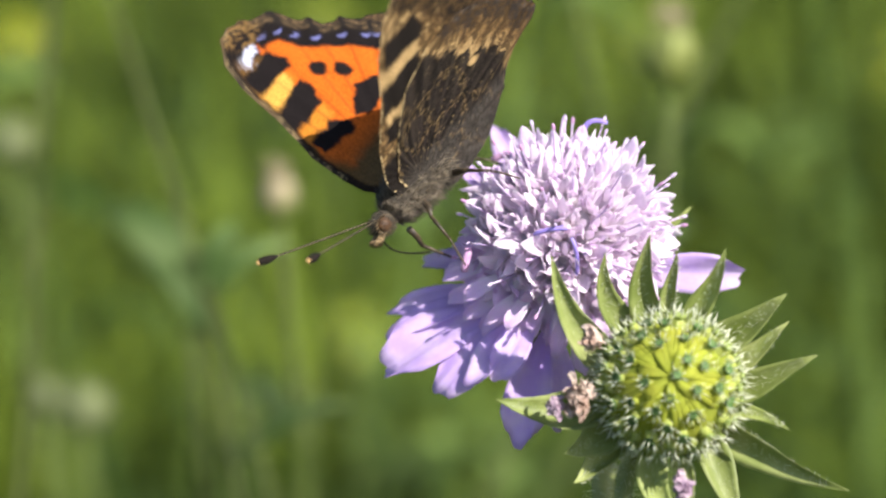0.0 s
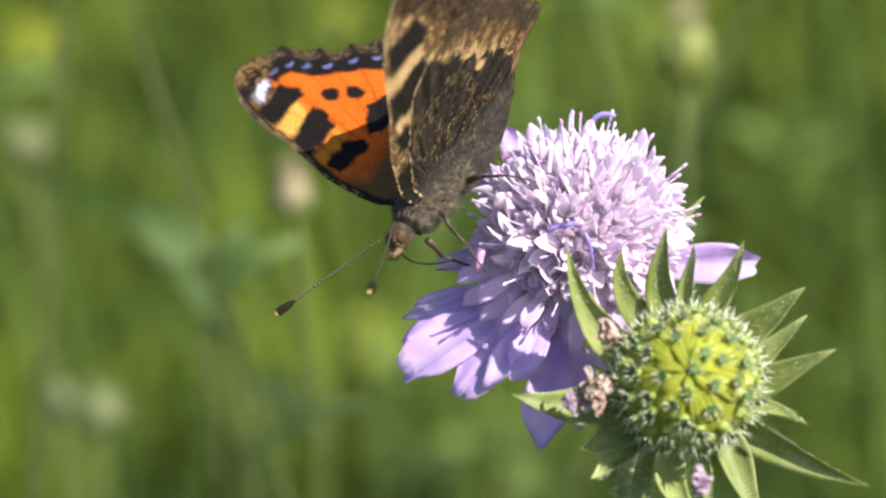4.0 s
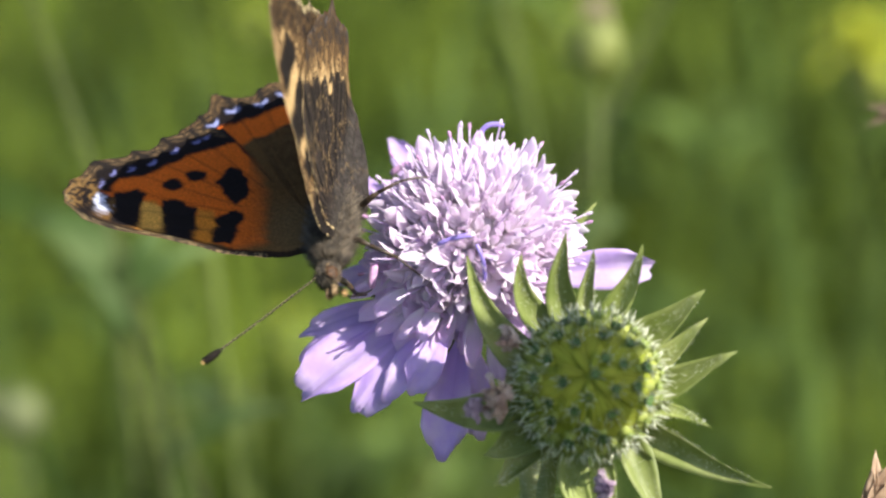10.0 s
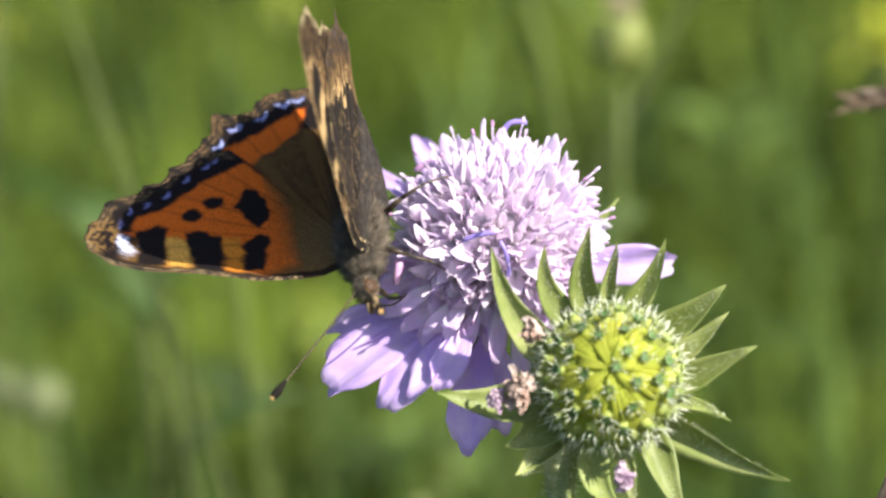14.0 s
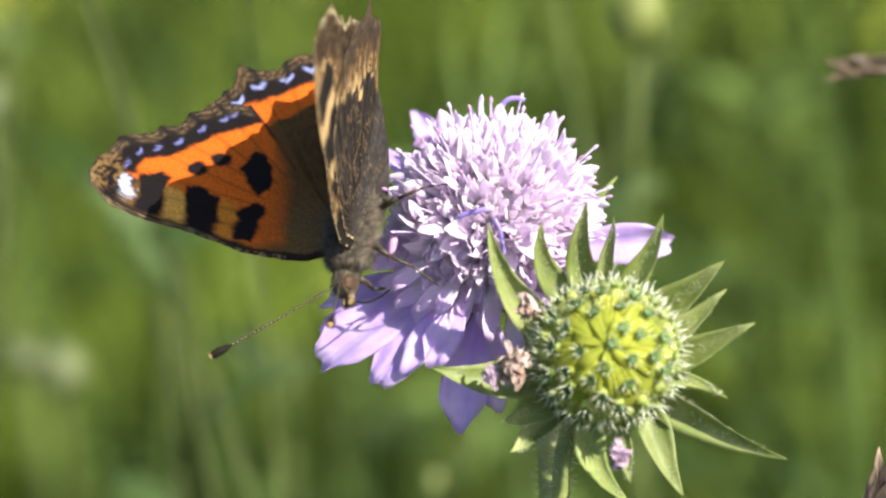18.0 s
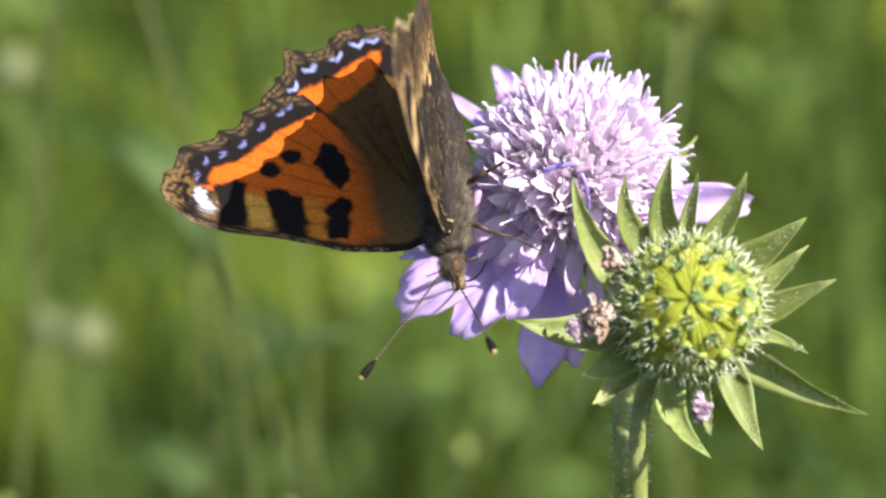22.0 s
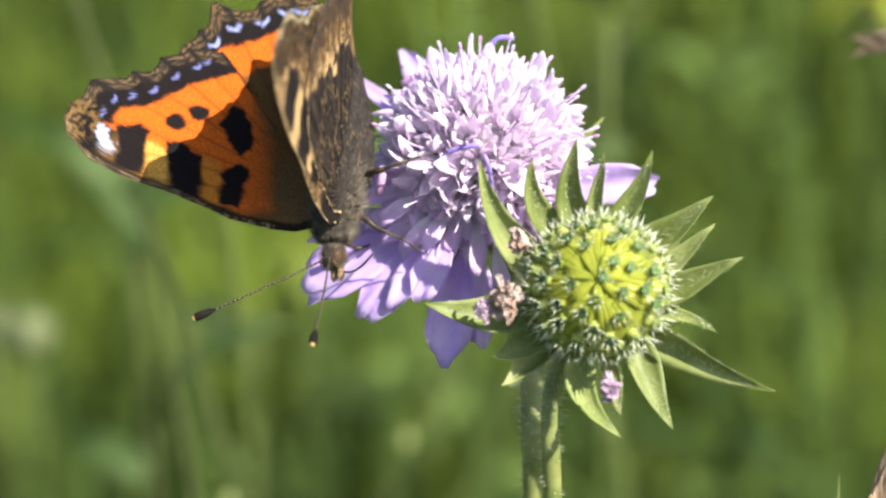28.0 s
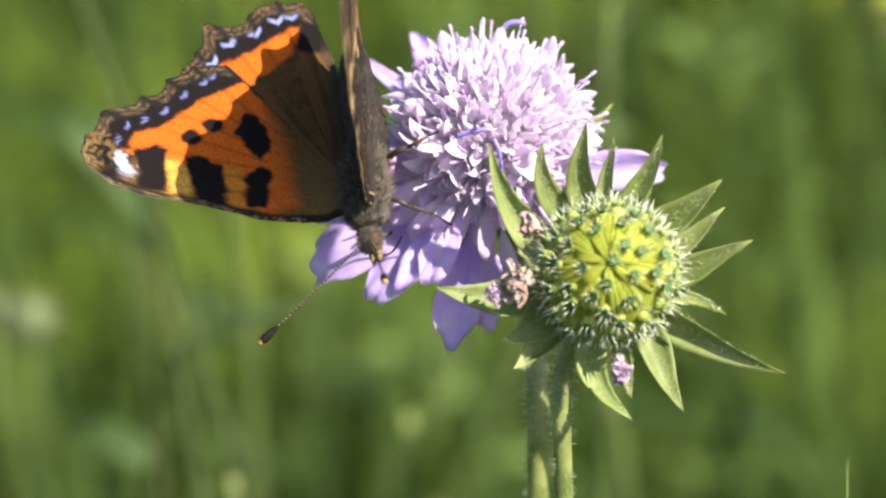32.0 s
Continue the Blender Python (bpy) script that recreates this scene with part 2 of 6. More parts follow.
def tube(bm, pts, radii, sides=6, cap=True):
    """A tapered tube along points."""
    rings = []
    n = len(pts)
    up = Vector((0.13, 0.37, 0.92))
    for i, p in enumerate(pts):
        p = Vector(p)
        d = Vector(pts[min(i + 1, n - 1)]) - Vector(pts[max(i - 1, 0)])
        d.normalize()
        a = d.cross(up)
        if a.length < 0.05:
            a = d.cross(Vector((1, 0, 0)))
        a.normalize()
        b = d.cross(a)
        r = radii[i] if i < len(radii) else radii[-1]
        rings.append([bm.verts.new(p + (a * math.cos(2 * math.pi * k / sides) + b * math.sin(2 * math.pi * k / sides)) * r) for k in range(sides)])
    for r0, r1 in zip(rings, rings[1:]):
        for k in range(sides):
            bm.faces.new((r0[k], r0[(k + 1) % sides], r1[(k + 1) % sides], r1[k]))
    if cap:
        bm.faces.new(rings[0][::-1])
        bm.faces.new(rings[-1])
    return bm


def bend(p0, p1, p2, n=8):
    p0, p1, p2 = Vector(p0), Vector(p1), Vector(p2)
    return [p0 * (1 - t) ** 2 + p1 * 2 * t * (1 - t) + p2 * t * t for t in (i / n for i in range(n + 1))]


def strap(bm, spine, widths, normal, thick=0.12, cup=0.0, rows=4, wave=0.0, seed=0):
    """A leaf or petal: a closed thin sheet along a spine, cupped across, with wavy edges."""
    normal = Vector(normal)
    n = len(spine)
    top, bot = [], []
    for i, p in enumerate(spine):
        p = Vector(p)
        d = (Vector(spine[min(i + 1, n - 1)]) - Vector(spine[max(i - 1, 0)])).normalized()
        side = d.cross(normal).normalized()
        nn = side.cross(d).normalized()
        w = widths[i]
        t0, b0 = [], []
        for k in range(rows + 1):
            s = 2 * k / rows - 1
            lift = cup * w * (s * s) + wave * w * math.sin(seed + i * 1.7 + k * 2.1) * 0.3
            q = p + side * (s * w / 2) + nn * lift
            e = thick * (1.0 - 0.85 * abs(s))
            t0.append(bm.verts.new(q + nn * e / 2))
            b0.append(bm.verts.new(q - nn * e / 2))
        top.append(t0)
        bot.append(b0)
    for i in range(n - 1):
        for k in range(rows):
            bm.faces.new((top[i][k], top[i][k + 1], top[i + 1][k + 1], top[i + 1][k]))
            bm.faces.new((bot[i][k + 1], bot[i][k], bot[i + 1][k], bot[i + 1][k + 1]))
        bm.faces.new((bot[i][0], top[i][0], top[i + 1][0], bot[i + 1][0]))
        bm.faces.new((top[i][rows], bot[i][rows], bot[i + 1][rows], top[i + 1][rows]))
    for i in (0, n - 1):
        ring = top[i] + bot[i][::-1]
        bm.faces.new(ring if i else ring[::-1])
    return bm


def petal(bm, spine, wide, normal, seed, rows=10, thick=0.12, cup=0.1, ruffle=0.16):
    """A blunt petal with a shallowly lobed end, a crease down the middle and a ruffled rim."""
    normal = Vector(normal)
    n = len(spine) - 1
    top, bot = [], []
    for i in range(n + 1):
        t = i / n
        t0, b0 = [], []
        for k in range(rows + 1):
            sd = 2 * k / rows - 1
            reach = 1 - 0.13 * sd * sd + 0.03 * math.cos(sd * 4.6 + seed) - 0.006 * math.sin(sd * 13 + seed * 2)
            q = min(t * reach, 0.9999) * n
            a = int(q)
            p = Vector(spine[a]).lerp(Vector(spine[a + 1]), q - a)
            d = (Vector(spine[a + 1]) - Vector(spine[a])).normalized()
            side = d.cross(normal).normalized()
            nn = side.cross(d)
            g = min(1.0, t / 0.72)
            w = wide * (0.16 + 0.84 * g * g * (3 - 2 * g)) * (1 - 0.3 * max(0.0, (t - 0.86) / 0.14) ** 2)
            lift = w * (cup * sd * sd - 0.05 * math.exp(-(sd * 5) ** 2) + ruffle * t * t * 0.5 * math.sin(seed * 3 + sd * 4.2 + t * 3) * abs(sd) ** 0.7 + 0.02 * math.sin(sd * 17 + seed))
            pos = p + side * (sd * w / 2) + nn * lift
            e = thick * (1 - 0.8 * max(abs(sd), t * t))
            t0.append(bm.verts.new(pos + nn * e / 2))
            b0.append(bm.verts.new(pos - nn * e / 2))
        top.append(t0)
        bot.append(b0)
    for i in range(n):
        for k in range(rows):
            bm.faces.new((top[i][k], top[i][k + 1], top[i + 1][k + 1], top[i + 1][k]))
            bm.faces.new((bot[i][k + 1], bot[i][k], bot[i + 1][k], bot[i + 1][k + 1]))
        bm.faces.new((bot[i][0], top[i][0], top[i + 1][0], bot[i + 1][0]))
        bm.faces.new((top[i][rows], bot[i][rows], bot[i + 1][rows], top[i + 1][rows]))
    for i in (0, n):
        ring = top[i] + bot[i][::-1]
        bm.faces.new(ring if i else ring[::-1])
    return bm


def ball(bm, centre, r, rx=1.0, ry=1.0, rz=1.0, seg=12, rings=8, jitter=0.0, rot=None):
    made = bmesh.ops.create_uvsphere(bm, u_segments=seg, v_segments=rings, radius=1.0)["verts"]
    for v in made:
        k = 1.0 + (noise.noise(v.co * 3.1 + Vector(centre)) * jitter if jitter else 0.0)
        q = Vector((v.co.x * rx, v.co.y * ry, v.co.z * rz)) * r * k
        v.co = Vector(centre) + (rot @ q if rot else q)
    return bm


def spike(bm, p, q, r, sides=3):
    """A pointed hair."""
    p, q = Vector(p), Vector(q)
    d = (q - p).normalized()
    a = d.orthogonal().normalized()
    b = d.cross(a)
    ring = [bm.verts.new(p + (a * math.cos(2 * math.pi * k / sides) + b * math.sin(2 * math.pi * k / sides)) * r) for k in range(sides)]
    tip = bm.verts.new(q)
    for k in range(sides):
        bm.faces.new((ring[k], ring[(k + 1) % sides], tip))
    bm.faces.new(ring[::-1])
    return bm


def frame_of(d, up=(0, 0, 1)):
    """A turn whose z axis lies along d."""
    d = Vector(d).normalized()
    x = Vector(up).cross(d)
    if x.length < 1e-3:
        x = Vector((1, 0, 0)).cross(d)
    x.normalize()
    y = d.cross(x)
    return Matrix((x, y, d)).transposed()


# ---- ground ----
def build_ground():
    bm = bmesh.new()
    size, n = 3.0, 60
    grid = [[bm.verts.new((size * (2 * i / n - 1), size * (2 * j / n - 1), 0.012 * noise.noise(Vector((i * 0.31, j * 0.29, 0.0))) if 0 < i < n and 0 < j < n else 0.0)) for j in range(n + 1)] for i in range(n + 1)]
    for i in range(n):
        for j in range(n):
            bm.faces.new((grid[i][j], grid[i + 1][j], grid[i + 1][j + 1], grid[i][j + 1]))
    edge = [grid[i][0] for i in range(n + 1)] + [grid[n][j] for j in range(1, n + 1)] + [grid[i][n] for i in range(n - 1, -1, -1)] + [grid[0][j] for j in range(n - 1, 0, -1)]
    far = [bm.verts.new((v.co.x * 700, v.co.y * 700, 0.0)) for v in edge]
    m = len(edge)
    for k in range(m):
        bm.faces.new((edge[k], far[k], far[(k + 1) % m], edge[(k + 1) % m]))
    for v in bm.verts:
        v.co *= 1000.0
    ob = finish("ground", bm, M_SOIL, smooth=True)
    return tagged(ob, "dark green meadow ground with low moss and soil", "ground", kind="structure")


build_ground()


def blade_mesh(bm, x, y, h, lean, turn, width, segs=5):
    """One grass blade, a folded tapering strip."""
    side = Vector((math.cos(turn), math.sin(turn), 0))
    out = Vector((-math.sin(turn), math.cos(turn), 0))
    prev = None
    for i in range(segs + 1):
        t = i / segs
        c = Vector((x, y, -4)) + Vector((0, 0, h * t * (1 - 0.25 * lean * t))) + out * (lean * h * t * t)
        w = width * (1 - t ** 1.6) * 0.5 + 0.05
        row = [bm.verts.new(c - side * w), bm.verts.new(c + out * w * 0.35), bm.verts.new(c + side * w)]
        if prev:
            bm.faces.new((prev[0], prev[1], row[1], row[0]))
            bm.faces.new((prev[1], prev[2], row[2], row[1]))
        prev = row


def build_grass():
    r = random.Random(21)
    for patch, (y0, y1, count) in enumerate(((430, 900, 1900), (900, 1700, 3800), (1700, 3000, 3600))):
        bm = bmesh.new()
        for _ in range(count):
            y = r.uniform(y0, y1)
            half = (120 + y * 0.28) * (1.0 + 0.9 * r.random() ** 5)
            x = r.uniform(-half, half)
            if x < -30 and y < 1000 and r.random() < 0.85:
                continue
            top = 500 - (y + 234) * 0.30 if y < 900 else 330
            h = r.uniform(0.45, 1.0) * max(120, min(top, 420)) * (0.55 + 0.6 * abs(noise.noise(Vector((x * 0.006, y * 0.004, 3.0)))) * 2)
            blade_mesh(bm, x, y, h, r.uniform(0.05, 0.75), r.uniform(0, 6.28), r.uniform(4.0, 12.0))
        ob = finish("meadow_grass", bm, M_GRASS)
        tagged(ob, "dense blurred green meadow grass growing from the ground", "grass", kind="stuff")
    # the meadow goes on all round, lower under the two flower heads and the viewer
    bm = bmesh.new()
    for _ in range(32000):
        a, rad = r.uniform(0, 6.28), 3600 * r.random()
        x, y = rad * math.cos(a), rad * math.sin(a)
        if 330 < y < 3000 and abs(x) < 120 + y * 0.28:
            continue
        h = r.uniform(0.4, 1.0) * (170 if math.hypot(x, y + 100) < 420 else 330) * (0.6 + 0.9 * abs(noise.noise(Vector((x * 0.004, y * 0.004, 3.0)))))
        blade_mesh(bm, x, y, h, r.uniform(0.05, 0.75), r.uniform(0, 6.28), r.uniform(4.0, 11.0), 3)
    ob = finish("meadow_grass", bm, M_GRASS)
    tagged(ob, "green meadow grass spreading all round the flowers", "grass", kind="stuff")


build_grass()


def build_herbs():
    """Broad soft leaves among the grass."""
    r = random.Random(4)
    bm = bmesh.new()
    for _ in range(420):
        y = r.uniform(450, 2200)
        x = r.uniform(-1, 1) * (90 + y * 0.27)
        h = r.uniform(0.3, 0.8) * max(150, min(500 - (y + 234) * 0.3, 360))
        a = r.uniform(0, 6.28)
        reach = r.uniform(25, 70)
        d = Vector((math.cos(a), math.sin(a), 0))
        wide = r.uniform(9, 22)
        p0 = Vector((x, y, h * 0.4))
        spike(bm, Vector((x, y, -4)), p0 + Vector((0, 0, h * 0.5)), 1.2)
        strap(bm, bend(p0, p0 + d * reach * 0.5 + Vector((0, 0, h * 0.6)), p0 + d * reach + Vector((0, 0, h * r.uniform(0.2, 0.6))), 6),
              [wide * k for k in (0.15, 0.7, 1.0, 1.0, 0.8, 0.45, 0.04)], Vector((0.01, 0.02, 1)) - d * 0.3, 0.3, 0.12, rows=2)
    add_stems(bm)
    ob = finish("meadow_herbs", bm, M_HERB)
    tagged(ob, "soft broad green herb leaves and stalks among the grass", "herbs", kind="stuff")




def add_stems(bm):
    """Thin leafy stalks standing between the flowers and the far grass."""
    r = random.Random(33)
    for turn_ in range(140):
        y = r.uniform(420, 1000) if turn_ < 120 else r.uniform(300, 500)
        x = r.uniform(-1, 1) * (70 + y * 0.24)
        h = r.uniform(0.45, 1.05) * (560 - y * 0.22) if turn_ < 120 else r.uniform(500, 600)
        a = r.uniform(0, 6.28)
        lean = r.uniform(0.02, 0.22) * h
        top = Vector((x + lean * math.cos(a), y + lean * math.sin(a) * 0.5, h))
        pts = bend((x, y, -4), (x, y, h * 0.55), top, 10)
        q = r.uniform(0.9, 2.0) if turn_ < 120 else r.uniform(0.6, 1.0)
        tube(bm, pts, [q * (1.3 - 0.07 * i) for i in range(11)], 6)
        for k in range(r.randrange(0, 4) if turn_ < 120 else 0):
            p = pts[r.randrange(4, 11)]
            b = r.uniform(0, 6.28)
            d = Vector((math.cos(b), math.sin(b) * 0.6, 0)) * r.uniform(18, 48)
            strap(bm, bend(p, p + d * 0.5 + Vector((0, 0, r.uniform(6, 30))), p + d + Vector((0, 0, r.uniform(-14, 26))), 6),
                  [r.uniform(5, 13) * f for f in (0.3, 0.7, 1.0, 1.0, 0.8, 0.5, 0.05)], Vector((0.05, -0.5, 0.9)) - d * 0.004, 0.25, 0.12, rows=2)


build_herbs()


# ---- background plants ----
def bg_stem(parent, base, mid, top, r=1.5, material=None):
    bm = bmesh.new()
    pts = bend(base, mid, top, 14)
    tube(bm, pts, [r * (1.25 - 0.4 * i / 14) for i in range(15)], 8)
    return part("stem", bm, material or M_GRASS_PALE, parent)


def bg_plant(name, u, v, w, head, size, label, category, material, tip=None, sway=(0, 0)):
    """A flower head or bud on its stem; the origin lies at the head, the stem goes down into the ground."""
    e = new(name)
    e.matrix_world = Matrix.Translation(at(u, v, w))
    z = at(u, v, w).z / MM
    bm = bmesh.new()
    if head == "bud":
        made = bmesh.ops.create_uvsphere(bm, u_segments=16, v_segments=12, radius=1.0)["verts"]
        for q in made:
            k = 1.0 + 0.12 * math.sin(5 * math.atan2(q.co.y, q.co.x) + q.co.z * 4)
            q.co = Vector((q.co.x * size * 0.5 * k, q.co.y * size * 0.5 * k, q.co.z * size * 0.62 * (1.0 if q.co.z < 0 else 1.1)))
        part("bud", bm, material, e)
        bm = bmesh.new()
        r = random.Random(int(u * 7))
        for k in range(26):
            a = r.uniform(0, 6.28)
            q = r.uniform(0, 0.3) * size
            strap(bm, bend((q * math.cos(a), q * math.sin(a), size * 0.5), (q * 1.2 * math.cos(a), q * 1.2 * math.sin(a), size * 0.75), (q * 1.5 * math.cos(a), q * 1.5 * math.sin(a), size * r.uniform(0.85, 1.05)), 3),
                  [1.2, 1.5, 1.0, 0.3], (math.cos(a), math.sin(a), 0.01), 0.15, rows=2)
        part("bud_tip", bm, tip or M_BUD_TIP, e)
        for k in range(7):
            a = k * 0.9
            bm = bmesh.new()
            strap(bm, bend((1.0 * math.cos(a), 1.0 * math.sin(a), -size * 0.62), (size * 0.6 * math.cos(a), size * 0.6 * math.sin(a), -size * 0.6), (size * 0.72 * math.cos(a), size * 0.72 * math.sin(a), -size * 0.05), 5),
                  [2.0, 3.0, 3.4, 2.8, 1.6, 0.2], (math.cos(a), math.sin(a), 0.3), 0.25, rows=2)
            part("bract", bm, M_BRACT, e)
    elif head == "fluff":
        r = random.Random(int(u * 3 + v))
        ball(bm, (0, 0, 0), size * 0.72, 1, 1, 0.9, 14, 10, 0.25)
        for k in range(160):
            d = Vector((r.gauss(0, 1), r.gauss(0, 1), r.gauss(0.3, 1))).normalized()
            spike(bm, d * size * 0.6, d * size * r.uniform(0.85, 1.1), 0.35)
        tagged(part("seed_fluff", bm, material, e), kind="stuff")
    else:
        for k in range(34):
            a = k * 2.399
            rr = size * (0.45 + 0.55 * (k % 3) / 2)
            b = bmesh.new()
            strap(b, bend((0.5 * math.cos(a), 0.5 * math.sin(a), 0), (rr * 0.5 * math.cos(a), rr * 0.5 * math.sin(a), size * 0.35), (rr * math.cos(a), rr * math.sin(a), size * (0.45 - 0.25 * (k % 3))), 4),
                  [size / 16 * q for q in (1.2, 2.4, 2.8, 2.6, 1.6)], (0, 0, 1), 0.2, rows=2)
            part("petal", b, material, e)
        ball(bm, (0, 0, -size * 0.2), size * 0.34, 1, 1, 1.1)
        part("calyx", bm, M_BRACT, e)
    bg_stem(e, (sway[0] * 2.2, 60 + sway[1], -z - 4), (sway[0], 25, -z * 0.5), (0, 0, -size * 0.3), 0.8)
    return tagged(e, label, category)


bg_plant("pale_seed_head", -130.8, -5.0, -330.0, "fluff", 7.5, "pale grey-green fluffy seed head on a thin stem", "seed head", M_CREAM)
bg_plant("pale_seed_head", -148.0, 56.0, -330.0, "fluff", 6.8, "whitish fluffy seed head on a thin stem", "seed head", M_CREAM, sway=(4, 0))
bg_plant("pale_seed_head", -145.5, -2.5, -350.0, "fluff", 5.5, "pale green fluffy seed head beside another", "seed head", M_CREAM, sway=(-3, 0))
bg_plant("flower_bud", 2.2, 56.8, -200.0, "bud", 8.2, "plump yellow-green flower bud with pinkish tip", "bud", M_BUD, sway=(-8, 0))
bg_plant("flower_bud", -65.0, 32.7, -190.0, "bud", 5.6, "pale beige withering flower bud on a stem", "bud", M_BUD_TIP, sway=(5, 0))
bg_plant("yellow_flower", -107.5, 15.5, -655.2, "daisy", 21.0, "greenish yellow meadow flower on a green stem", "flower", M_GOLD_GREEN, sway=(6, 0))
bg_plant("yellow_flower", 97.0, 108.0, -655.2, "daisy", 31.0, "large bright yellow meadow flower among the grass", "flower", M_YELLOW, sway=(-6, 0))
bg_plant("yellow_flower", -120.0, 130.0, -660.0, "daisy", 17.0, "greenish yellow meadow flower far behind the others", "flower", M_GOLD_GREEN, sway=(3, 0))
bg_plant("yellow_flower", -7.0, 121.0, -660.0, "daisy", 17.0, "greenish yellow meadow flower above the scabious", "flower", M_GOLD_GREEN, sway=(3, 0))
bg_plant("yellow_flower", -236.0, 128.0, -680.0, "daisy", 17.0, "yellow meadow flower beside a grass stalk", "flower", M_YELLOW, sway=(3, 0))


def bg_stalk(name, top, foot, label, r=1.6, leaves=(), material=None, category="grass stalk"):
    """A tall stalk through two places of the plan, carried on to the ground; leaves: share of the length, reach, rise."""
    a, b = at(*top), at(*foot)
    d = b - a
    end = a + d * ((a.z + 0.004) / -d.z) if d.z < -0.01 else b
    e = new(name)
    e.matrix_world = Matrix.Translation(end)
    bm = bmesh.new()
    p = [(a - end) / MM, (b - end) / MM, Vector((0, 0, 0))]
    pts = [p[0].lerp(p[2], i / 16) + Vector((2.0 * math.sin(i * 0.5), 0, 0)) for i in range(17)]
    tube(bm, pts, [r * (0.6 + 0.5 * i / 16) for i in range(17)], 8)
    part("stalk", bm, material or M_GRASS_DULL, e)
    for share_, reach, rise, wide in leaves:
        q = p[0].lerp(p[2], share_)
        bm = bmesh.new()
        strap(bm, bend(q, q + Vector((reach * 0.5, 0, rise)), q + Vector((reach, 6, rise * 0.7)), 8),
              [wide * k for k in (0.35, 0.8, 1.0, 1.0, 0.95, 0.8, 0.6, 0.35, 0.05)], (0.1, -0.75, 0.65), 0.3, 0.12, rows=4)
        part("leaf", bm, M_LEAF, e)
    for share_ in (0.18, 0.42, 0.7):
        bm = bmesh.new()
        q = p[0].lerp(p[2], share_)
        ball(bm, q, r * 1.25, 1, 1, 1.6, 10, 8)
        part("node", bm, M_BRACT_PALE, e)
    return tagged(e, label, category)


bg_stalk("grass_stalk", (-101.5, 75.0, -180.0), (-107.0, 10.0, -180.0), "tall dull green grass stalk", 1.1)
bg_stalk("grass_stalk", (-94.8, 75.0, -180.0), (-76.1, 12.6, -180.0), "dull green slender flower stalk", 0.9)
bg_stalk("grass_stalk", (-76.1, 13.5, -181.0), (-71.3, -20.2, -181.0), "forked green stalk with pale leaves", 1.2, ((0.0, 15, 12, 3.6), (0.0, 6, 16, 4.2), (0.01, -13, 15, 3.4), (0.05, 22, 12, 3.0)))
bg_stalk("grass_stalk", (-88.0, 20.0, -230.0), (-86.0, -20.0, -230.0), "broad-leaved pale green stalk", 1.4, ((0.0, -17, 15, 9), (0.02, 9, 22, 7), (0.1, -14, 8, 7)))
bg_stalk("grass_stalk", (18.0, 77.0, -250.0), (-1.4, 41.5, -250.0), "brownish green leaning grass stalk", 1.1)
bg_stalk("grass_stalk", (-21.4, -12.0, -600.0), (-49.4, -63.6, -600.0), "pale green leaning grass stalk", 2.0, (), M_GRASS_PALE)
bg_stalk("grass_stalk", (-105.0, 4.0, -520.0), (-110.3, -58.4, -520.0), "soft green grass stalk low down", 2.2, ((0.05, -24, 22, 12),), M_GRASS_PALE)
bg_stalk("grass_stalk", (-16.5, 80.0, -250.0), (-10.0, 38.0, -250.0), "pale green leafy stalk behind the flower", 1.1, ((0.1, 14, 9, 7), (0.16, -9, 15, 6)), M_GRASS_PALE)


def build_ear(u, v, w, du, dv, label, husk, awn, material):
    """A dry grass ear: overlapping husks with long points along its axis; the origin lies at its tip."""
    e = new("grass_ear")
    e.matrix_world = spot(u, v, w)
    r = random.Random(int(u))
    axis = bend((0, 0, 0), (du * 0.5, dv * 0.5 + 0.4, 0), (du, dv, 0), 12)
    out = Vector((-du, -dv, 0)).normalized()
    side = Vector((out.y, -out.x, 0))
    bm = bmesh.new()
    tube(bm, axis[2:], [0.08] + [0.2] * 10, 6)
    part("stalk", bm, material, e)
    for k in range(26):
        q = Vector(axis[12 - int(k / 26 * 9)])
        d = out * husk * r.uniform(0.75, 1.1) + side * (husk * 0.28 * (1 if k % 2 else -1) * r.uniform(0.4, 1.2)) + Vector((0, 0, husk * r.uniform(-0.25, 0.3)))
        nrm = Vector((0.1, 0.1, 1)) + side * r.uniform(-0.5, 0.5)
        b = bmesh.new()
        strap(b, bend(q, q + d * 0.5 + side * (0.25 if k % 2 else -0.25), q + d, 6), [husk * f for f in (0.1, 0.26, 0.33, 0.3, 0.22, 0.12, 0.02)], nrm, 0.16, 0.3, rows=4)
        husk_ob = part("husk", b, material, e)
        if k % 3 == 0:
            b = bmesh.new()
            spike(b, q + d * 0.9, q + d * 0.9 + d.normalized() * awn * r.uniform(0.6, 1.1) + side * r.uniform(-0.4, 0.4), 0.1)
            part("awn", b, material, husk_ob)
    foot = at(u + du, v + dv, w)
    low = TURN.to_3x3().inverted() @ Vector((0, 0, -1)) * (foot.z / MM + 4)
    bm = bmesh.new()
    tube(bm, bend(axis[-1], Vector(axis[-1]) - out * 60, Vector(axis[-1]) + low + Vector((30, 0, 0)), 14), [0.3 + 0.04 * i for i in range(15)], 6)
    part("culm", bm, material, e)
    return tagged(e, label, "grass ear")


side_ear = build_ear(26.0, 30.0, -58.0, 11.0, 0.9, "brown dry grass ear leaning in from the side", 3.6, 3.0, M_HUSK)
low_ear = build_ear(26.6, -10.5, -16.0, -3.2, -9.0, "straw-coloured grass ear with papery husks", 3.4, 0.6, M_STRAW)


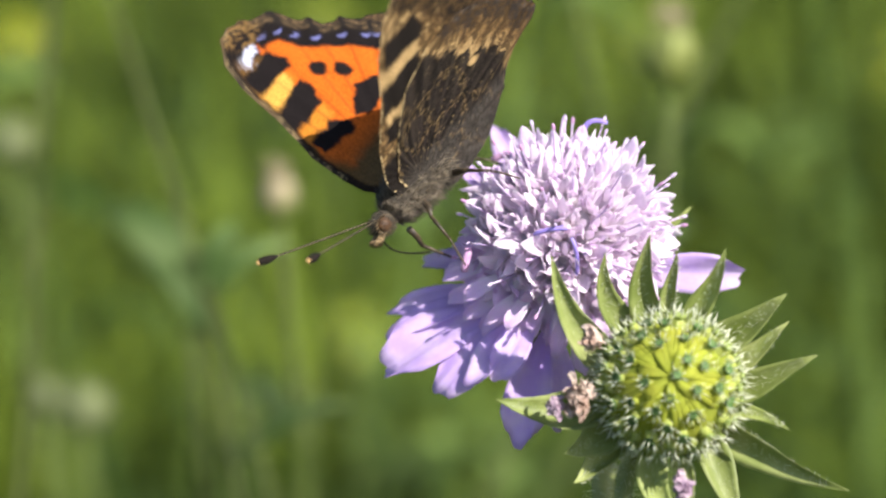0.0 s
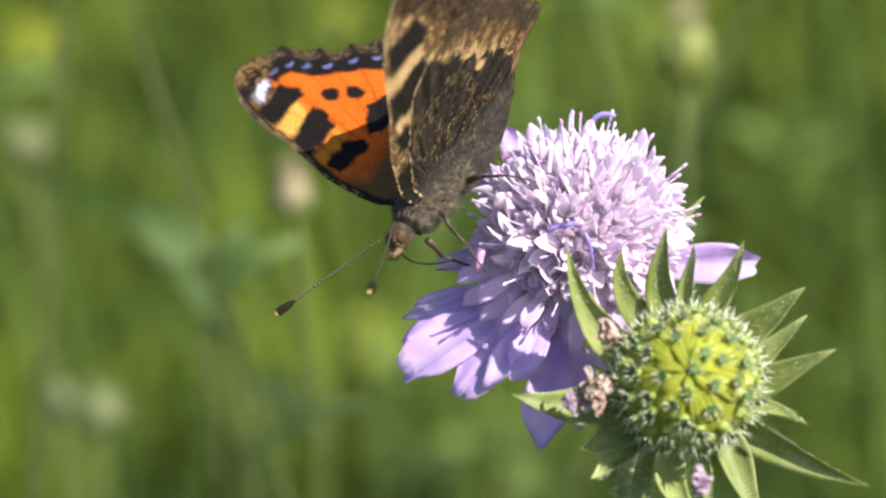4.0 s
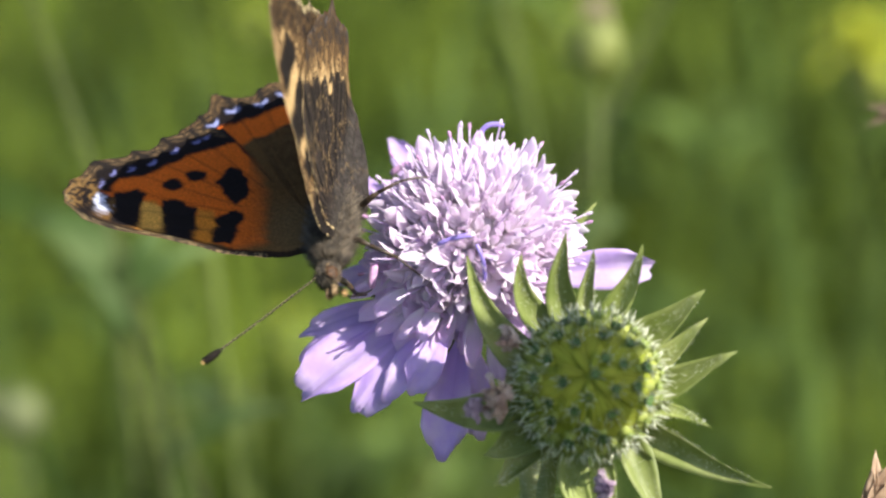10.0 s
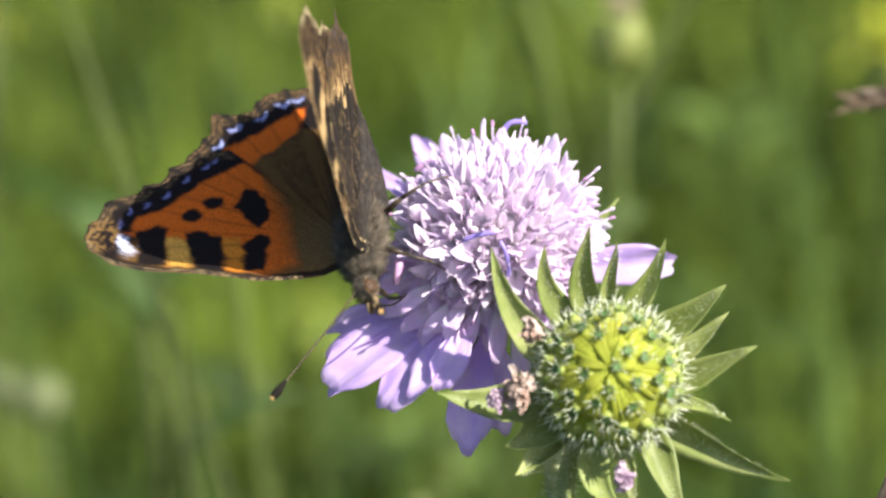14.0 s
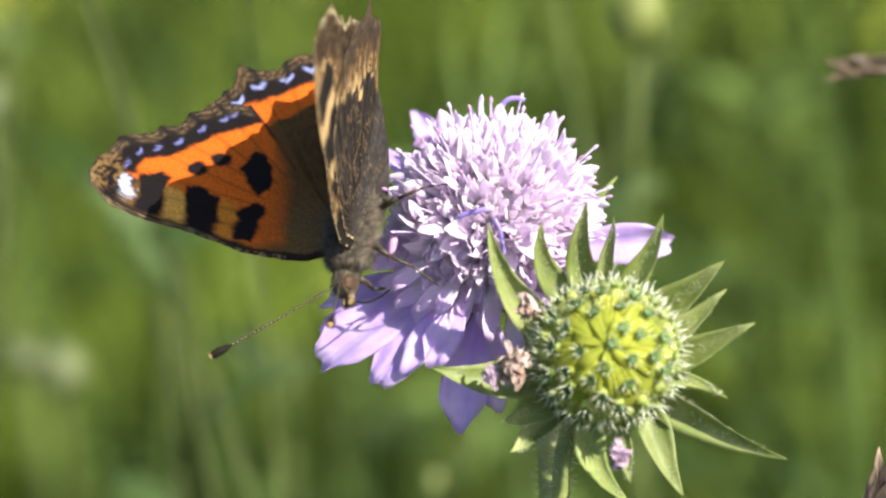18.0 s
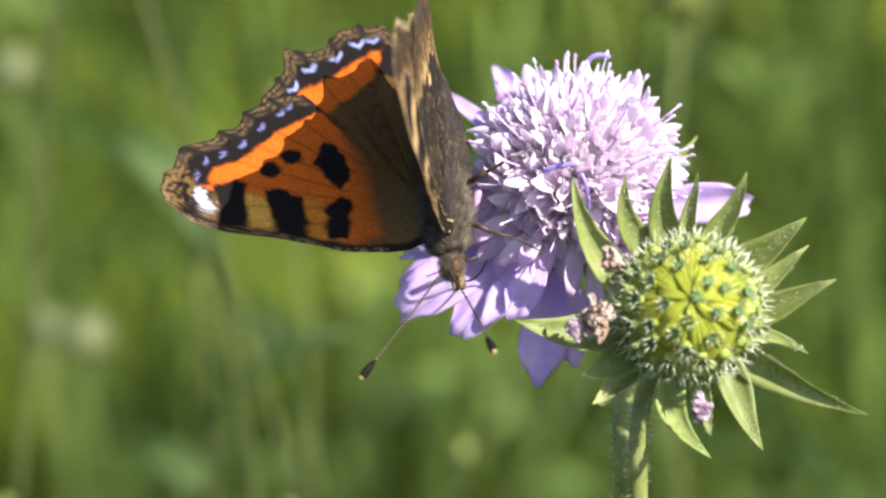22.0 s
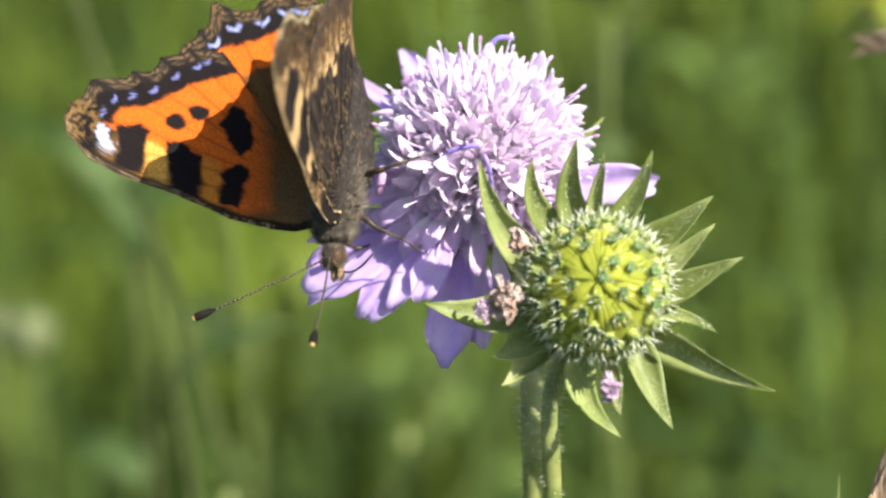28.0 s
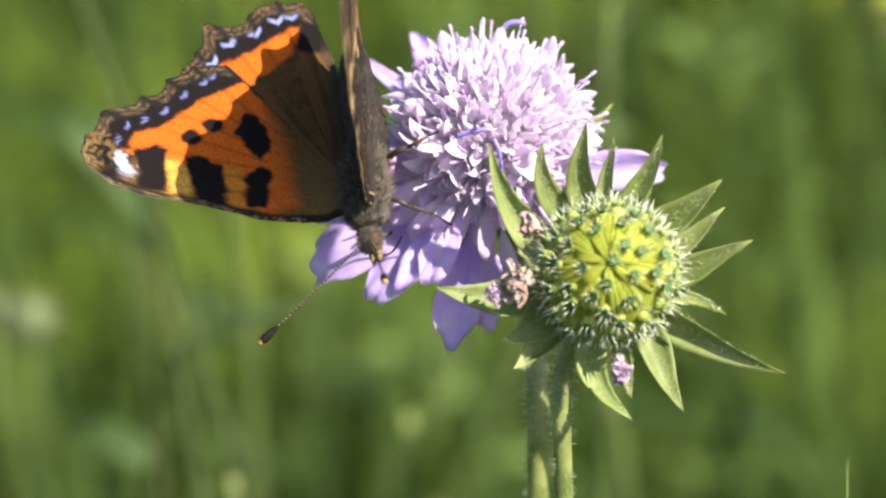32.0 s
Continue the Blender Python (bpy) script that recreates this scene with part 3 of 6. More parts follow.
def build_thin_blade():
    """A single pale blade rising beside the straw ear."""
    e = new("young_grass")
    tip, foot = at(20.6, -14.4, -16.0), at(19.6, -24.0, -16.0)
    e.matrix_world = Matrix.Translation((foot.x, foot.y, 0))
    z = tip.z / MM
    bm = bmesh.new()
    strap(bm, bend((0, 0, -14), (0, 0, z * 0.7), ((tip.x - foot.x) / MM, (tip.y - foot.y) / MM, z), 12), [1.8 * q for q in (1, 1, 1, 1, 1, 1, 1, 0.95, 0.85, 0.7, 0.5, 0.3, 0.03)], (0.2, -1, 0.1), 0.2, 0.15, rows=2)
    part("blade", bm, M_BRACT_PALE, e)
    return tagged(e, "thin pale green grass blade beside a straw ear", "grass")


young_grass = build_thin_blade()
BLADE_FOOT = at(19.6, -24.0, -16.0)


# ---- stems shared by the two heads ----
def hairy_stem(parent, pts, r0, r1, hairs, seed, material=None):
    bm = bmesh.new()
    n = len(pts)
    tube(bm, pts, [r0 + (r1 - r0) * i / (n - 1) for i in range(n)], 14)
    part("stem", bm, material or M_STEM, parent)
    r = random.Random(seed)
    bm = bmesh.new()
    for _ in range(hairs):
        k = r.random() ** 1.5 * (n - 1)
        i = min(int(k), n - 2)
        p = Vector(pts[i]).lerp(Vector(pts[i + 1]), k - i)
        d = (Vector(pts[i + 1]) - Vector(pts[i])).normalized()
        o = Vector((r.gauss(0, 1), r.gauss(0, 1), r.gauss(0, 1)))
        o = (o - d * o.dot(d)).normalized()
        rr = r0 + (r1 - r0) * k / (n - 1)
        spike(bm, p + o * rr * 0.9, p + o * (rr + r.uniform(0.35, 1.3)) + d * r.uniform(-0.4, 0.4), 0.032)
    part("stem_hairs", bm, M_BRISTLE, parent, "pale stem hairs")


def down(u, v, w, z):
    """The way straight down in a plant's own space, z millimetres long."""
    return Vector((u, v, w)) + TURN.to_3x3().inverted() @ Vector((0, 0, -z))


# ---- seed head ----
SEED_BRACTS = [(-10.7, 12.3, -8.2, 2.4, 3.4), (-5.9, 12.3, -5.8, 6.6, 2.6), (-1.9, 14.0, -2.4, 7.6, 2.9), (0.6, 12.6, 0.1, 8.2, 1.5),
               (5.3, 12.6, 2.9, 7.4, 2.4), (11.0, 8.2, 5.8, 4.5, 3.3), (11.2, 5.6, 6.8, 1.8, 2.2), (13.6, 2.6, 7.4, -0.8, 2.9),
               (11.1, -4.1, 7.4, -2.9, 1.3), (16.3, -9.6, 6.3, -6.0, 3.2), (6.9, -13.3, 4.2, -7.6, 3.0), (1.8, -14.0, -2.6, -8.9, 2.9),
               (-9.2, -8.8, -6.6, -7.8, 2.4), (-10.0, -6.2, -6.2, -5.0, 4.2), (-16.3, -1.3, -8.4, -2.9, 4.2), (2.2, -11.8, 1.1, -9.2, 1.6)]


def build_seed_head():
    e = new("seed_head")
    e.matrix_world = spot(0, 0, 0)
    r = random.Random(5)
    axis = Vector((0.0, 0.14, 0.99)).normalized()
    turn = frame_of(axis, (0, 1, 0))
    bm = bmesh.new()
    ball(bm, (0, 0, 0), 5.85, 1, 1, 0.97, 40, 26, 0.03, turn)
    part("receptacle", bm, M_CORE, e, "yellow-green domed receptacle")
    bm = bmesh.new()
    ball(bm, axis * -2.6, 5.6, 1, 1, 0.5, 28, 14, 0.06, turn)
    part("involucre", bm, M_BRACT, e)
    for k in range(60):
        a = k * 2.39996
        lo, hi = (3, 34) if k % 3 == 0 else (16, 58)
        bm = bmesh.new()
        tube(bm, [turn @ Vector((math.sin(radians(q)) * math.cos(a), math.sin(radians(q)) * math.sin(a), math.cos(radians(q)))) * (5.64 + 0.2 * math.sin((q - lo) / (hi - lo) * 3.14)) for q in np.linspace(lo, hi, 6)], [0.12, 0.26, 0.34, 0.38, 0.36, 0.14], 8)
        part("rib", bm, M_RIB, e)
    # one ribbed fruit, one cup and three bristle tufts, shared by all
    bodies, cups, tufts = [], [], []
    for kind in range(2):
        bm = bmesh.new()
        rings = []
        for z, q in ((3.2, 0.6), (4.2, 1.1), (5.3, 1.28), (6.1, 0.95), (6.6, 0.55)):
            rings.append([bm.verts.new(((q * (1.0 if k % 2 else 0.8)) * math.cos(k * math.pi / 4), (q * (1.0 if k % 2 else 0.8)) * math.sin(k * math.pi / 4), z)) for k in range(8)])
        for a, b in zip(rings, rings[1:]):
            for k in range(8):
                bm.faces.new((a[k], a[(k + 1) % 8], b[(k + 1) % 8], b[k]))
        bm.faces.new(rings[0][::-1])
        bm.faces.new(rings[-1])
        for k in range(34):
            a, z = r.uniform(0, 6.28), r.uniform(4.2, 6.3)
            d = Vector((math.cos(a), math.sin(a), 0))
            spike(bm, d * 0.9 + Vector((0, 0, z)), d * r.uniform(1.4, 1.9) + Vector((0, 0, z + r.uniform(0.2, 0.6))), 0.03)
        ob = finish("achene", bm, M_ACHENE if kind else M_ACHENE_PALE)
        bodies.append(ob.data)
        bpy.data.objects.remove(ob)
    bm = bmesh.new()
    inner = [bm.verts.new((0.22 * math.cos(k * math.pi / 8), 0.22 * math.sin(k * math.pi / 8), 6.62)) for k in range(16)]
    outer = [bm.verts.new(((0.85 if k % 2 else 0.42) * math.cos(k * math.pi / 8), (0.85 if k % 2 else 0.42) * math.sin(k * math.pi / 8), 7.05 if k % 2 else 6.8)) for k in range(16)]
    under = [bm.verts.new((0.5 * math.cos(k * math.pi / 8), 0.5 * math.sin(k * math.pi / 8), 6.4)) for k in range(16)]
    for k in range(16):
        j = (k + 1) % 16
        bm.faces.new((inner[k], inner[j], outer[j], outer[k]))
        bm.faces.new((outer[k], outer[j], under[j], under[k]))
    bm.faces.new(inner[::-1])
    bm.faces.new(under)
    ob = finish("calyx", bm, M_CALYX)
    cups.append(ob.data)
    pale = ob.data.copy()
    pale.materials[0] = M_CALYX_PALE
    cups.append(pale)
    bpy.data.objects.remove(ob)
    for kind in range(4):
        bm = bmesh.new()
        for k in range(7):
            a = k * 0.898 + r.uniform(-0.2, 0.2)
            d = Vector((math.cos(a), math.sin(a), 0))
            spike(bm, d * 0.5 + Vector((0, 0, 6.7)), d * r.uniform(0.8, 1.7) + Vector((0, 0, 6.9 + r.uniform(0.4, 1.5))), 0.11)
        ob = finish("bristles", bm, M_BRISTLE)
        tufts.append(ob.data)
        bpy.data.objects.remove(ob)
    count = 68
    for k in range(count):
        c = 1 - (k + 0.5) / count * 1.28
        if c > 0.5 and k % 17 == 1:
            continue
        a = k * 2.39996
        s = math.sqrt(max(0, 1 - c * c))
        d = turn @ Vector((s * math.cos(a), s * math.sin(a), c))
        d = (d + Vector((r.uniform(-1, 1), r.uniform(-1, 1), r.uniform(-1, 1))) * 0.05).normalized()
        size = (0.8 if c > 0.75 else 0.92) * r.uniform(0.93, 1.05)
        slim = 0.36 if c > 0.85 else 0.58 if c > 0.5 else 0.7 if c > 0.2 else 0.9
        m = (frame_of(d, (0.3, 1, 0.1)) @ Matrix.Rotation(r.uniform(0, 6.28), 3, "Z")).to_4x4()
        sink = 0.92 if c > 0.9 else 0.97 if c > 0.75 else 1.0
        m = m @ Matrix.Translation((0, 0, 6.9 * MM * (sink - size))) @ Matrix.Scale(size, 4)
        body = share("achene", bodies[1 if c > 0.72 else 0], e, m @ Matrix.Diagonal((slim, slim, 1, 1)))
        wide = Matrix.Diagonal((1 / slim, 1 / slim, 1, 1))
        cup = wide @ Matrix.Diagonal((0.9, 0.9, 1, 1)) if c > 0.6 else wide
        share("calyx", cups[0 if c > 0.45 else 1], body, cup)
        share("bristles", tufts[k % 4], body, wide @ Matrix.Rotation(r.uniform(0, 6.28), 4, "Z"))
    # fine pale down between the fruits
    bm = bmesh.new()
    for k in range(480):
        c, a = r.uniform(-0.1, 0.8), r.uniform(0, 6.28)
        s = math.sqrt(1 - c * c)
        d = turn @ Vector((s * math.cos(a), s * math.sin(a), c))
        lean = Vector((r.uniform(-1, 1), r.uniform(-1, 1), r.uniform(-1, 1))) * 0.5
        spike(bm, d * 5.7, d * r.uniform(6.2, 7.2) + lean, 0.035)
    part("down", bm, M_BRISTLE, e, "fine pale down between the fruits")
    for k, (tu, tv, bu, bv, wide) in enumerate(SEED_BRACTS):
        bm = bmesh.new()
        base = Vector((bu * 0.62, bv * 0.62, -3.6))
        tip = Vector((tu, tv, r.uniform(-1.5, 1.0) if tv < 8 else r.uniform(-0.5, 1.5)))
        mid = Vector((bu * 1.08, bv * 1.08, -3.4))
        n = 9
        nrm = Vector((0.08, -0.42, 0.9)) if k == 9 else Vector((0.12 * math.sin(k * 2.0), 0.25, 1.0))
        side = (tip - base).cross(nrm if k == 9 else Vector((0, 0, 1))).normalized()
        spine = [p + side * 0.25 * math.sin(i * 0.6 + k) for i, p in enumerate(bend(base, mid, tip, n))]
        strap(bm, spine, [wide * q for q in (0.5, 0.8, 1.0, 1.05, 1.0, 0.88, 0.7, 0.5, 0.28, 0.03)], nrm, 0.3, 0.34 if k == 9 else 0.36 * (1 if k % 3 else 1.25), rows=6, wave=0.06, seed=k)
        pr = part("bract", bm, M_BRACT if k % 3 else M_BRACT_PALE, e)
        bm = bmesh.new()
        for i in range(190):
            q = r.uniform(0.6, n - 0.9)
            p = spine[int(q)].lerp(spine[int(q) + 1], q - int(q))
            s = r.choice((-1, 1)) * wide * 0.46 * (1.05 - q / n)
            o = p + side * s
            spike(bm, o, o + side * (0.5 * (1 if s > 0 else -1)) * r.uniform(0.3, 1.5) * (1.15 - q / n) + Vector((r.uniform(-0.3, 0.3), r.uniform(-0.2, 0.3), r.uniform(0, 0.5))), 0.04)
        face = (nrm - (tip - base).normalized() * nrm.dot((tip - base).normalized())).normalized()
        for i in range(80):
            q = r.uniform(1.5, n - 1.0)
            t_ = r.uniform(-0.8, 0.8)
            o = spine[int(q)].lerp(spine[int(q) + 1], q - int(q)) + side * (t_ * wide * 0.45 * (1.05 - q / n)) + face * (0.12 + 0.26 * wide * t_ * t_ * (1.05 - q / n))
            spike(bm, o, o + face * r.uniform(0.15, 0.4) + Vector((r.uniform(-0.15, 0.15), r.uniform(-0.15, 0.15), 0)), 0.035)
        part("hairs", bm, M_BRISTLE, pr)
    # withered florets caught on the head
    for name, (cu, cv, cw), size, material, lab in (("withered_floret", (-8.5, -1.3, 3.2), 1.9, M_WITHER, "shrivelled pinkish brown florets"),
                                                    ("withered_floret", (-10.6, -2.0, 2.8), 1.0, M_WITHER_PINK, "small pink withered floret"),
                                                    ("withered_floret", (0.9, -9.3, 2.4), 1.15, M_WITHER_PINK, "shrivelled pink floret"),
                                                    ("withered_floret", (-7.2, 4.2, 2.2), 1.2, M_WITHER, "shrivelled brown floret")):
        bm = bmesh.new()
        for k in range(64):
            p = Vector((cu, cv, cw)) + Vector((r.gauss(0, 0.24), r.gauss(0, 0.4), r.gauss(0, 0.22))) * size
            d = Vector((r.gauss(0, 1), r.gauss(0, 1), r.gauss(0.4, 1))).normalized() * (0.3 + size * 0.2)
            strap(bm, bend(p - d, p + Vector((r.uniform(-.3, .3), r.uniform(-.3, .3), 0.3)), p + d, 5), [q * (0.5 + 0.3 * size) for q in (0.12, 0.5, 0.6, 0.66, 0.5, 0.16)], (r.random(), r.random(), 1), 0.1, 0.5, rows=3, wave=0.7, seed=k)
        tagged(part(name, bm, material, e, lab), kind="stuff")
    z = HEART.z / MM + 4
    low = down(-4.4, -8.0, -6, z - 10)
    pts = bend((0, -1.2, -4.6), (-4.6, -5.2, -8.5), (-4.8, -13.0, -7.5), 8)[:-1] + bend((-4.8, -13.0, -7.5), (-4.6, -40, -20), low, 20)
    hairy_stem(e, pts, 0.76, 1.3, 1200, 3)
    return tagged(e, "spiny yellow-green scabious seed head with hairy bracts on its stem", "seed head")


seed_head = build_seed_head()


# ---- grass leaf beside the viewer, whose shade passes over the seed head ----
def build_shade_leaf():
    e = new("tall_grass")
    foot = at(72, 56, 77)
    top = foot.z / MM
    e.matrix_world = Matrix.Translation((foot.x, foot.y, 0))
    bm = bmesh.new()
    tube(bm, bend((0, 0, -4), (3, -2, top * 0.5), (0, 0, top - 14), 12), [1.2] * 13, 8)
    part("culm", bm, M_STEM, e)
    bm = bmesh.new()
    strap(bm, bend((0, 0, top - 14), (0, 0, top), (1, 0, top + 10), 8), [13.5 * k for k in (0.3, 0.75, 0.95, 1.0, 1.0, 0.95, 0.8, 0.5, 0.05)], (0.8, -0.6, 0.3), 0.3, 0.08, rows=4)
    part("blade", bm, M_BRACT, e)
    return tagged(e, "tall green grass blade standing out of view, swaying", "grass")


shade_leaf = build_shade_leaf()
SHADE_FOOT = at(72, 56, 77)


def swayed(a):
    return pose(SHADE_FOOT.x, SHADE_FOOT.y, 0, 0, a, 0)


# ---- scabious flower ----
RAY_TIPS = [(-17.0, -3.4, 2.5, 2.6), (-17.0, -5.6, 3.5, 2.8), (-16.9, -9.2, 5.5, 5.2), (-11.2, -11.2, 7.5, 4.2), (-8.2, -10.2, 8.8, 2.8), (-3.2, -16.0, 6.0, 4.2),
            (0.4, -14.2, 3.0, 3.4), (18.2, 2.2, -1.0, 3.7), (11.3, 6.0, -2.0, 2.2), (-12.6, 13.6, -4.0, 1.9), (-8.0, 16.7, -5.0, 2.5), (9.5, -9.5, 4.0, 4.2), (-14.2, 2.0, -1.0, 2.6), (-5.4, -9.6, 9.6, 3.2)]
FLOWER_AXIS = Vector((0.04, 0.74, 0.67)).normalized()
DOME = Vector((0.7, 5.2, 4.4))


def floret_mesh(seed, length, lobe, wide, material, open_=0.8, lip=1.0):
    """A funnel of four unequal lobes, the first one the lip, its foot at the origin, opening along z."""
    r = random.Random(seed)
    bm = bmesh.new()
    tube(bm, [(0, 0, 0), (0, 0, length * 0.5), (0, 0, length)], [0.24, 0.32, 0.62], 7, cap=False)
    for k in range(4):
        a = k * math.pi / 2 + r.uniform(-0.25, 0.25)
        d = Vector((math.cos(a), math.sin(a), 0))
        big = lobe * r.uniform(0.75, 1.2) * (1.2 * lip if k == 0 else 0.85)
        o = open_ * r.uniform(0.6, 1.2)
        p0 = d * 0.4 + Vector((0, 0, length * 0.88))
        p1 = p0 + d * big * 0.25 + Vector((0, 0, big * 0.5))
        p2 = p0 + d * big * (0.2 + 0.65 * o) + Vector((0, 0, big * (0.97 - 0.5 * o)))
        across = wide * (1.15 * lip if k == 0 else r.uniform(0.7, 1.0))
        strap(bm, bend(p0, p1, p2, 6), [across * q for q in (0.6, 0.85, 1.0, 1.02, 0.88, 0.58, 0.1)], Vector((0, 0, 1)) - d * 0.5, 0.09, 0.2 * r.uniform(0.1, 1.3), rows=4, wave=0.16, seed=seed * 1.7 + k)
    ob = finish("floret", bm, material)
    me = ob.data
    bpy.data.objects.remove(ob)
    return me


def build_flower():
    e = new("scabious_flower")
    r = random.Random(11)
    turn = frame_of(FLOWER_AXIS, (0, -1, 0.3))
    bm = bmesh.new()
    # receptacle swollen and coloured pale to brighten the shaded gaps between florets
    ball(bm, DOME - FLOWER_AXIS * 0.3, 7.3, 1, 1, 0.95, 28, 18, 0.12, turn)
    part("receptacle", bm, M_HEART_FILL, e)
    kinds = [floret_mesh(q, 2.3, 2.9, 0.98, M_FLORET_PALE, 0.24) for q in (1, 2, 3)] + [floret_mesh(q, 2.4, 3.3, 1.45, M_FLORET_PALE, 0.38, 1.15) for q in (4, 5, 6)] + [floret_mesh(q, 2.5, 3.3, 1.75, M_FLORET, 0.55, 1.35) for q in (7, 8, 9)]
    count = 460
    placed = []
    for k in range(count):
        c = 1 - (k + 0.5) / count * 1.45
        a = k * 2.39996
        s = math.sqrt(max(0, 1 - c * c))
        d = turn @ Vector((s * math.cos(a), s * math.sin(a), c))
        d = (d + Vector((r.uniform(-1, 1), r.uniform(-1, 1), r.uniform(-1, 1))) * 0.1).normalized()
        kind = r.randrange(3) if c > 0.45 else 3 + r.randrange(3) if c > -0.1 else 6 + r.randrange(3)
        lean = 0.5 * max(0.0, min(1.0, (d.y + 0.45) / 0.8))
        m = (frame_of((d + Vector((0.03, lean, 0.0))).normalized(), (0.2, 1, 0.1)) @ Matrix.Rotation(r.uniform(0, 6.28), 3, "Z")).to_4x4()
        foot = (DOME + d * 5.1 * r.uniform(0.95, 1.05)) * MM
        placed.append((d.z, kind, Matrix.Translation(foot) @ m @ Matrix.Scale(r.uniform(0.82, 1.08) * (1.0 if c > 0.05 else 0.84), 4)))
    # the 300 on the near side stand singly, those round the back are one mass
    placed.sort(key=lambda p: -p[0])
    for _, kind, m in placed[:300]:
        share("floret", kinds[kind], e, m)
    bm = bmesh.new()
    for _, kind, m in placed[300:]:
        first = len(bm.verts)
        bm.from_mesh(kinds[kind])
        bm.verts.ensure_lookup_table()
        bmesh.ops.transform(bm, matrix=Matrix.Scale(1000, 4) @ m, verts=bm.verts[first:])
    tagged(part("floret_mass", bm, M_FLORET, e), kind="stuff")
    for k, (tu, tv, tw, wide) in enumerate(RAY_TIPS):
        tip = Vector((tu, tv, tw))
        d = tip.normalized()
        base = d * 4.5 + Vector((0, 0.5, 1.5 if tv > 0 else 3.6))
        mid = base.lerp(tip, 0.5) + FLOWER_AXIS * 1.8
        bm = bmesh.new()
        spine = bend(base, mid, tip, 10)
        petal(bm, spine, wide * 1.12, Vector((0, -0.3, 0.93)) if tu > 10 else FLOWER_AXIS + Vector((0.15 * math.sin(k * 2.3), 0.1, 0.5)), k * 1.3, 12, 0.14, 0.08, 0.3)
        part("ray_petal", bm, M_PETAL, e, "violet-blue outer petal")
    # shorter lobes of the outer florets, hanging below the dome
    lobes = []
    for s in range(3):
        bm = bmesh.new()
        petal(bm, bend((0, 0, 0), (0, 1.2, 3.4), (0, -0.4, 6.4 + s), 8), 2.1 + 0.4 * s, (0, 1, 0.1), s * 2.0, 8, 0.12, 0.14, 0.35)
        ob = finish("lobe", bm, M_FLORET if s < 2 else M_PETAL)
        lobes.append(ob.data)
        bpy.data.objects.remove(ob)
    for k in range(46):
        a = radians(-200 + k * 4.0 + r.uniform(-6, 6))
        side = Vector((math.cos(a), math.sin(a) * 0.72, -0.35 * math.sin(a)))
        start = DOME * 0.35 + Vector((0, 0, 2.2)) + side * r.uniform(5.5, 7.5) + FLOWER_AXIS * r.uniform(-0.5, 3.6)
        m = frame_of((side + FLOWER_AXIS * r.uniform(-0.35, 0.25)).normalized(), (0.1, 0.3, 1)).to_4x4()
        m = m @ Matrix.Rotation(r.uniform(-0.6, 0.6), 4, "Z") @ Matrix.Scale(r.uniform(0.55, 0.85), 4)
        share("lobe", lobes[r.randrange(2)], e, Matrix.Translation(start * MM) @ m)
    # stamens standing out of the dome
    st, an = [], []
    for s in range(3):
        bm = bmesh.new()
        tube(bm, bend((0, 0, 0), (0.2 * s, 0.1, 2.5), (0.3 * s - 0.2, 0.3, 4.6), 6), [0.095] * 6 + [0.08], 6)
        ob = finish("stamen", bm, M_STAMEN)
        st.append(ob.data)
        bpy.data.objects.remove(ob)
        bm = bmesh.new()
        ball(bm, (0.3 * s - 0.2, 0.3, 4.75), 0.22, 0.8, 0.8, 1.7, 8, 6)
        ob = finish("anther", bm, M_ANTHER if s == 2 else M_STAMEN)
        an.append(ob.data)
        bpy.data.objects.remove(ob)
    for k in range(52):
        c = 1 - (k + 0.5) / 52 * 1.2
        a = k * 2.39996 + 0.7
        s = math.sqrt(max(0, 1 - c * c))
        d = turn @ Vector((s * math.cos(a), s * math.sin(a), c))
        foot = (DOME + d * r.uniform(6.2, 7.4)) * MM
        ob = share("stamen", st[k % 3], e, Matrix.Translation(foot) @ frame_of((d + Vector((0, 0.15, 0))).normalized(), (0.2, 1, 0.1)).to_4x4())
        share("anther", an[k % 3], ob, Matrix.Identity(4))
    # the violet style that curls over at the top, and loose ones
    for p0, p1, p2, rad, material, lab in (((1.5, 14.2, 4.6), (1.4, 17.3, 4.8), (4.0, 16.4, 5.2), 0.26, M_VIOLET, "curled violet style"),
                                           ((-0.4, 13.4, 4.6), (-0.6, 15.6, 4.8), (-0.3, 16.8, 5.0), 0.16, M_STAMEN, ""),
                                           ((-2.2, 4.6, 14.6), (-0.6, 5.2, 15.4), (1.0, 5.3, 15.3), 0.24, M_VIOLET, "violet style lying on the dome"),
                                           ((-9.0, 1.0, 9.5), (-8.9, 2.0, 10.2), (-8.6, 3.2, 10.2), 0.42, M_ANTHER, "pink anther"),
                                           ((-7.6, 12.6, -1.0), (-6.8, 13.4, -0.6), (-5.2, 13.5, -0.2), 0.36, M_ANTHER, "pink anther"),
                                           ((2.0, 1.0, 13.0), (2.2, 3.0, 14.6), (1.4, 4.4, 15.0), 0.2, M_VIOLET, "")):
        bm = bmesh.new()
        tube(bm, bend(p0, p1, p2, 8), [rad * 0.7] + [rad] * 7 + [rad * 0.8], 8)
        part("style", bm, material, e, lab)
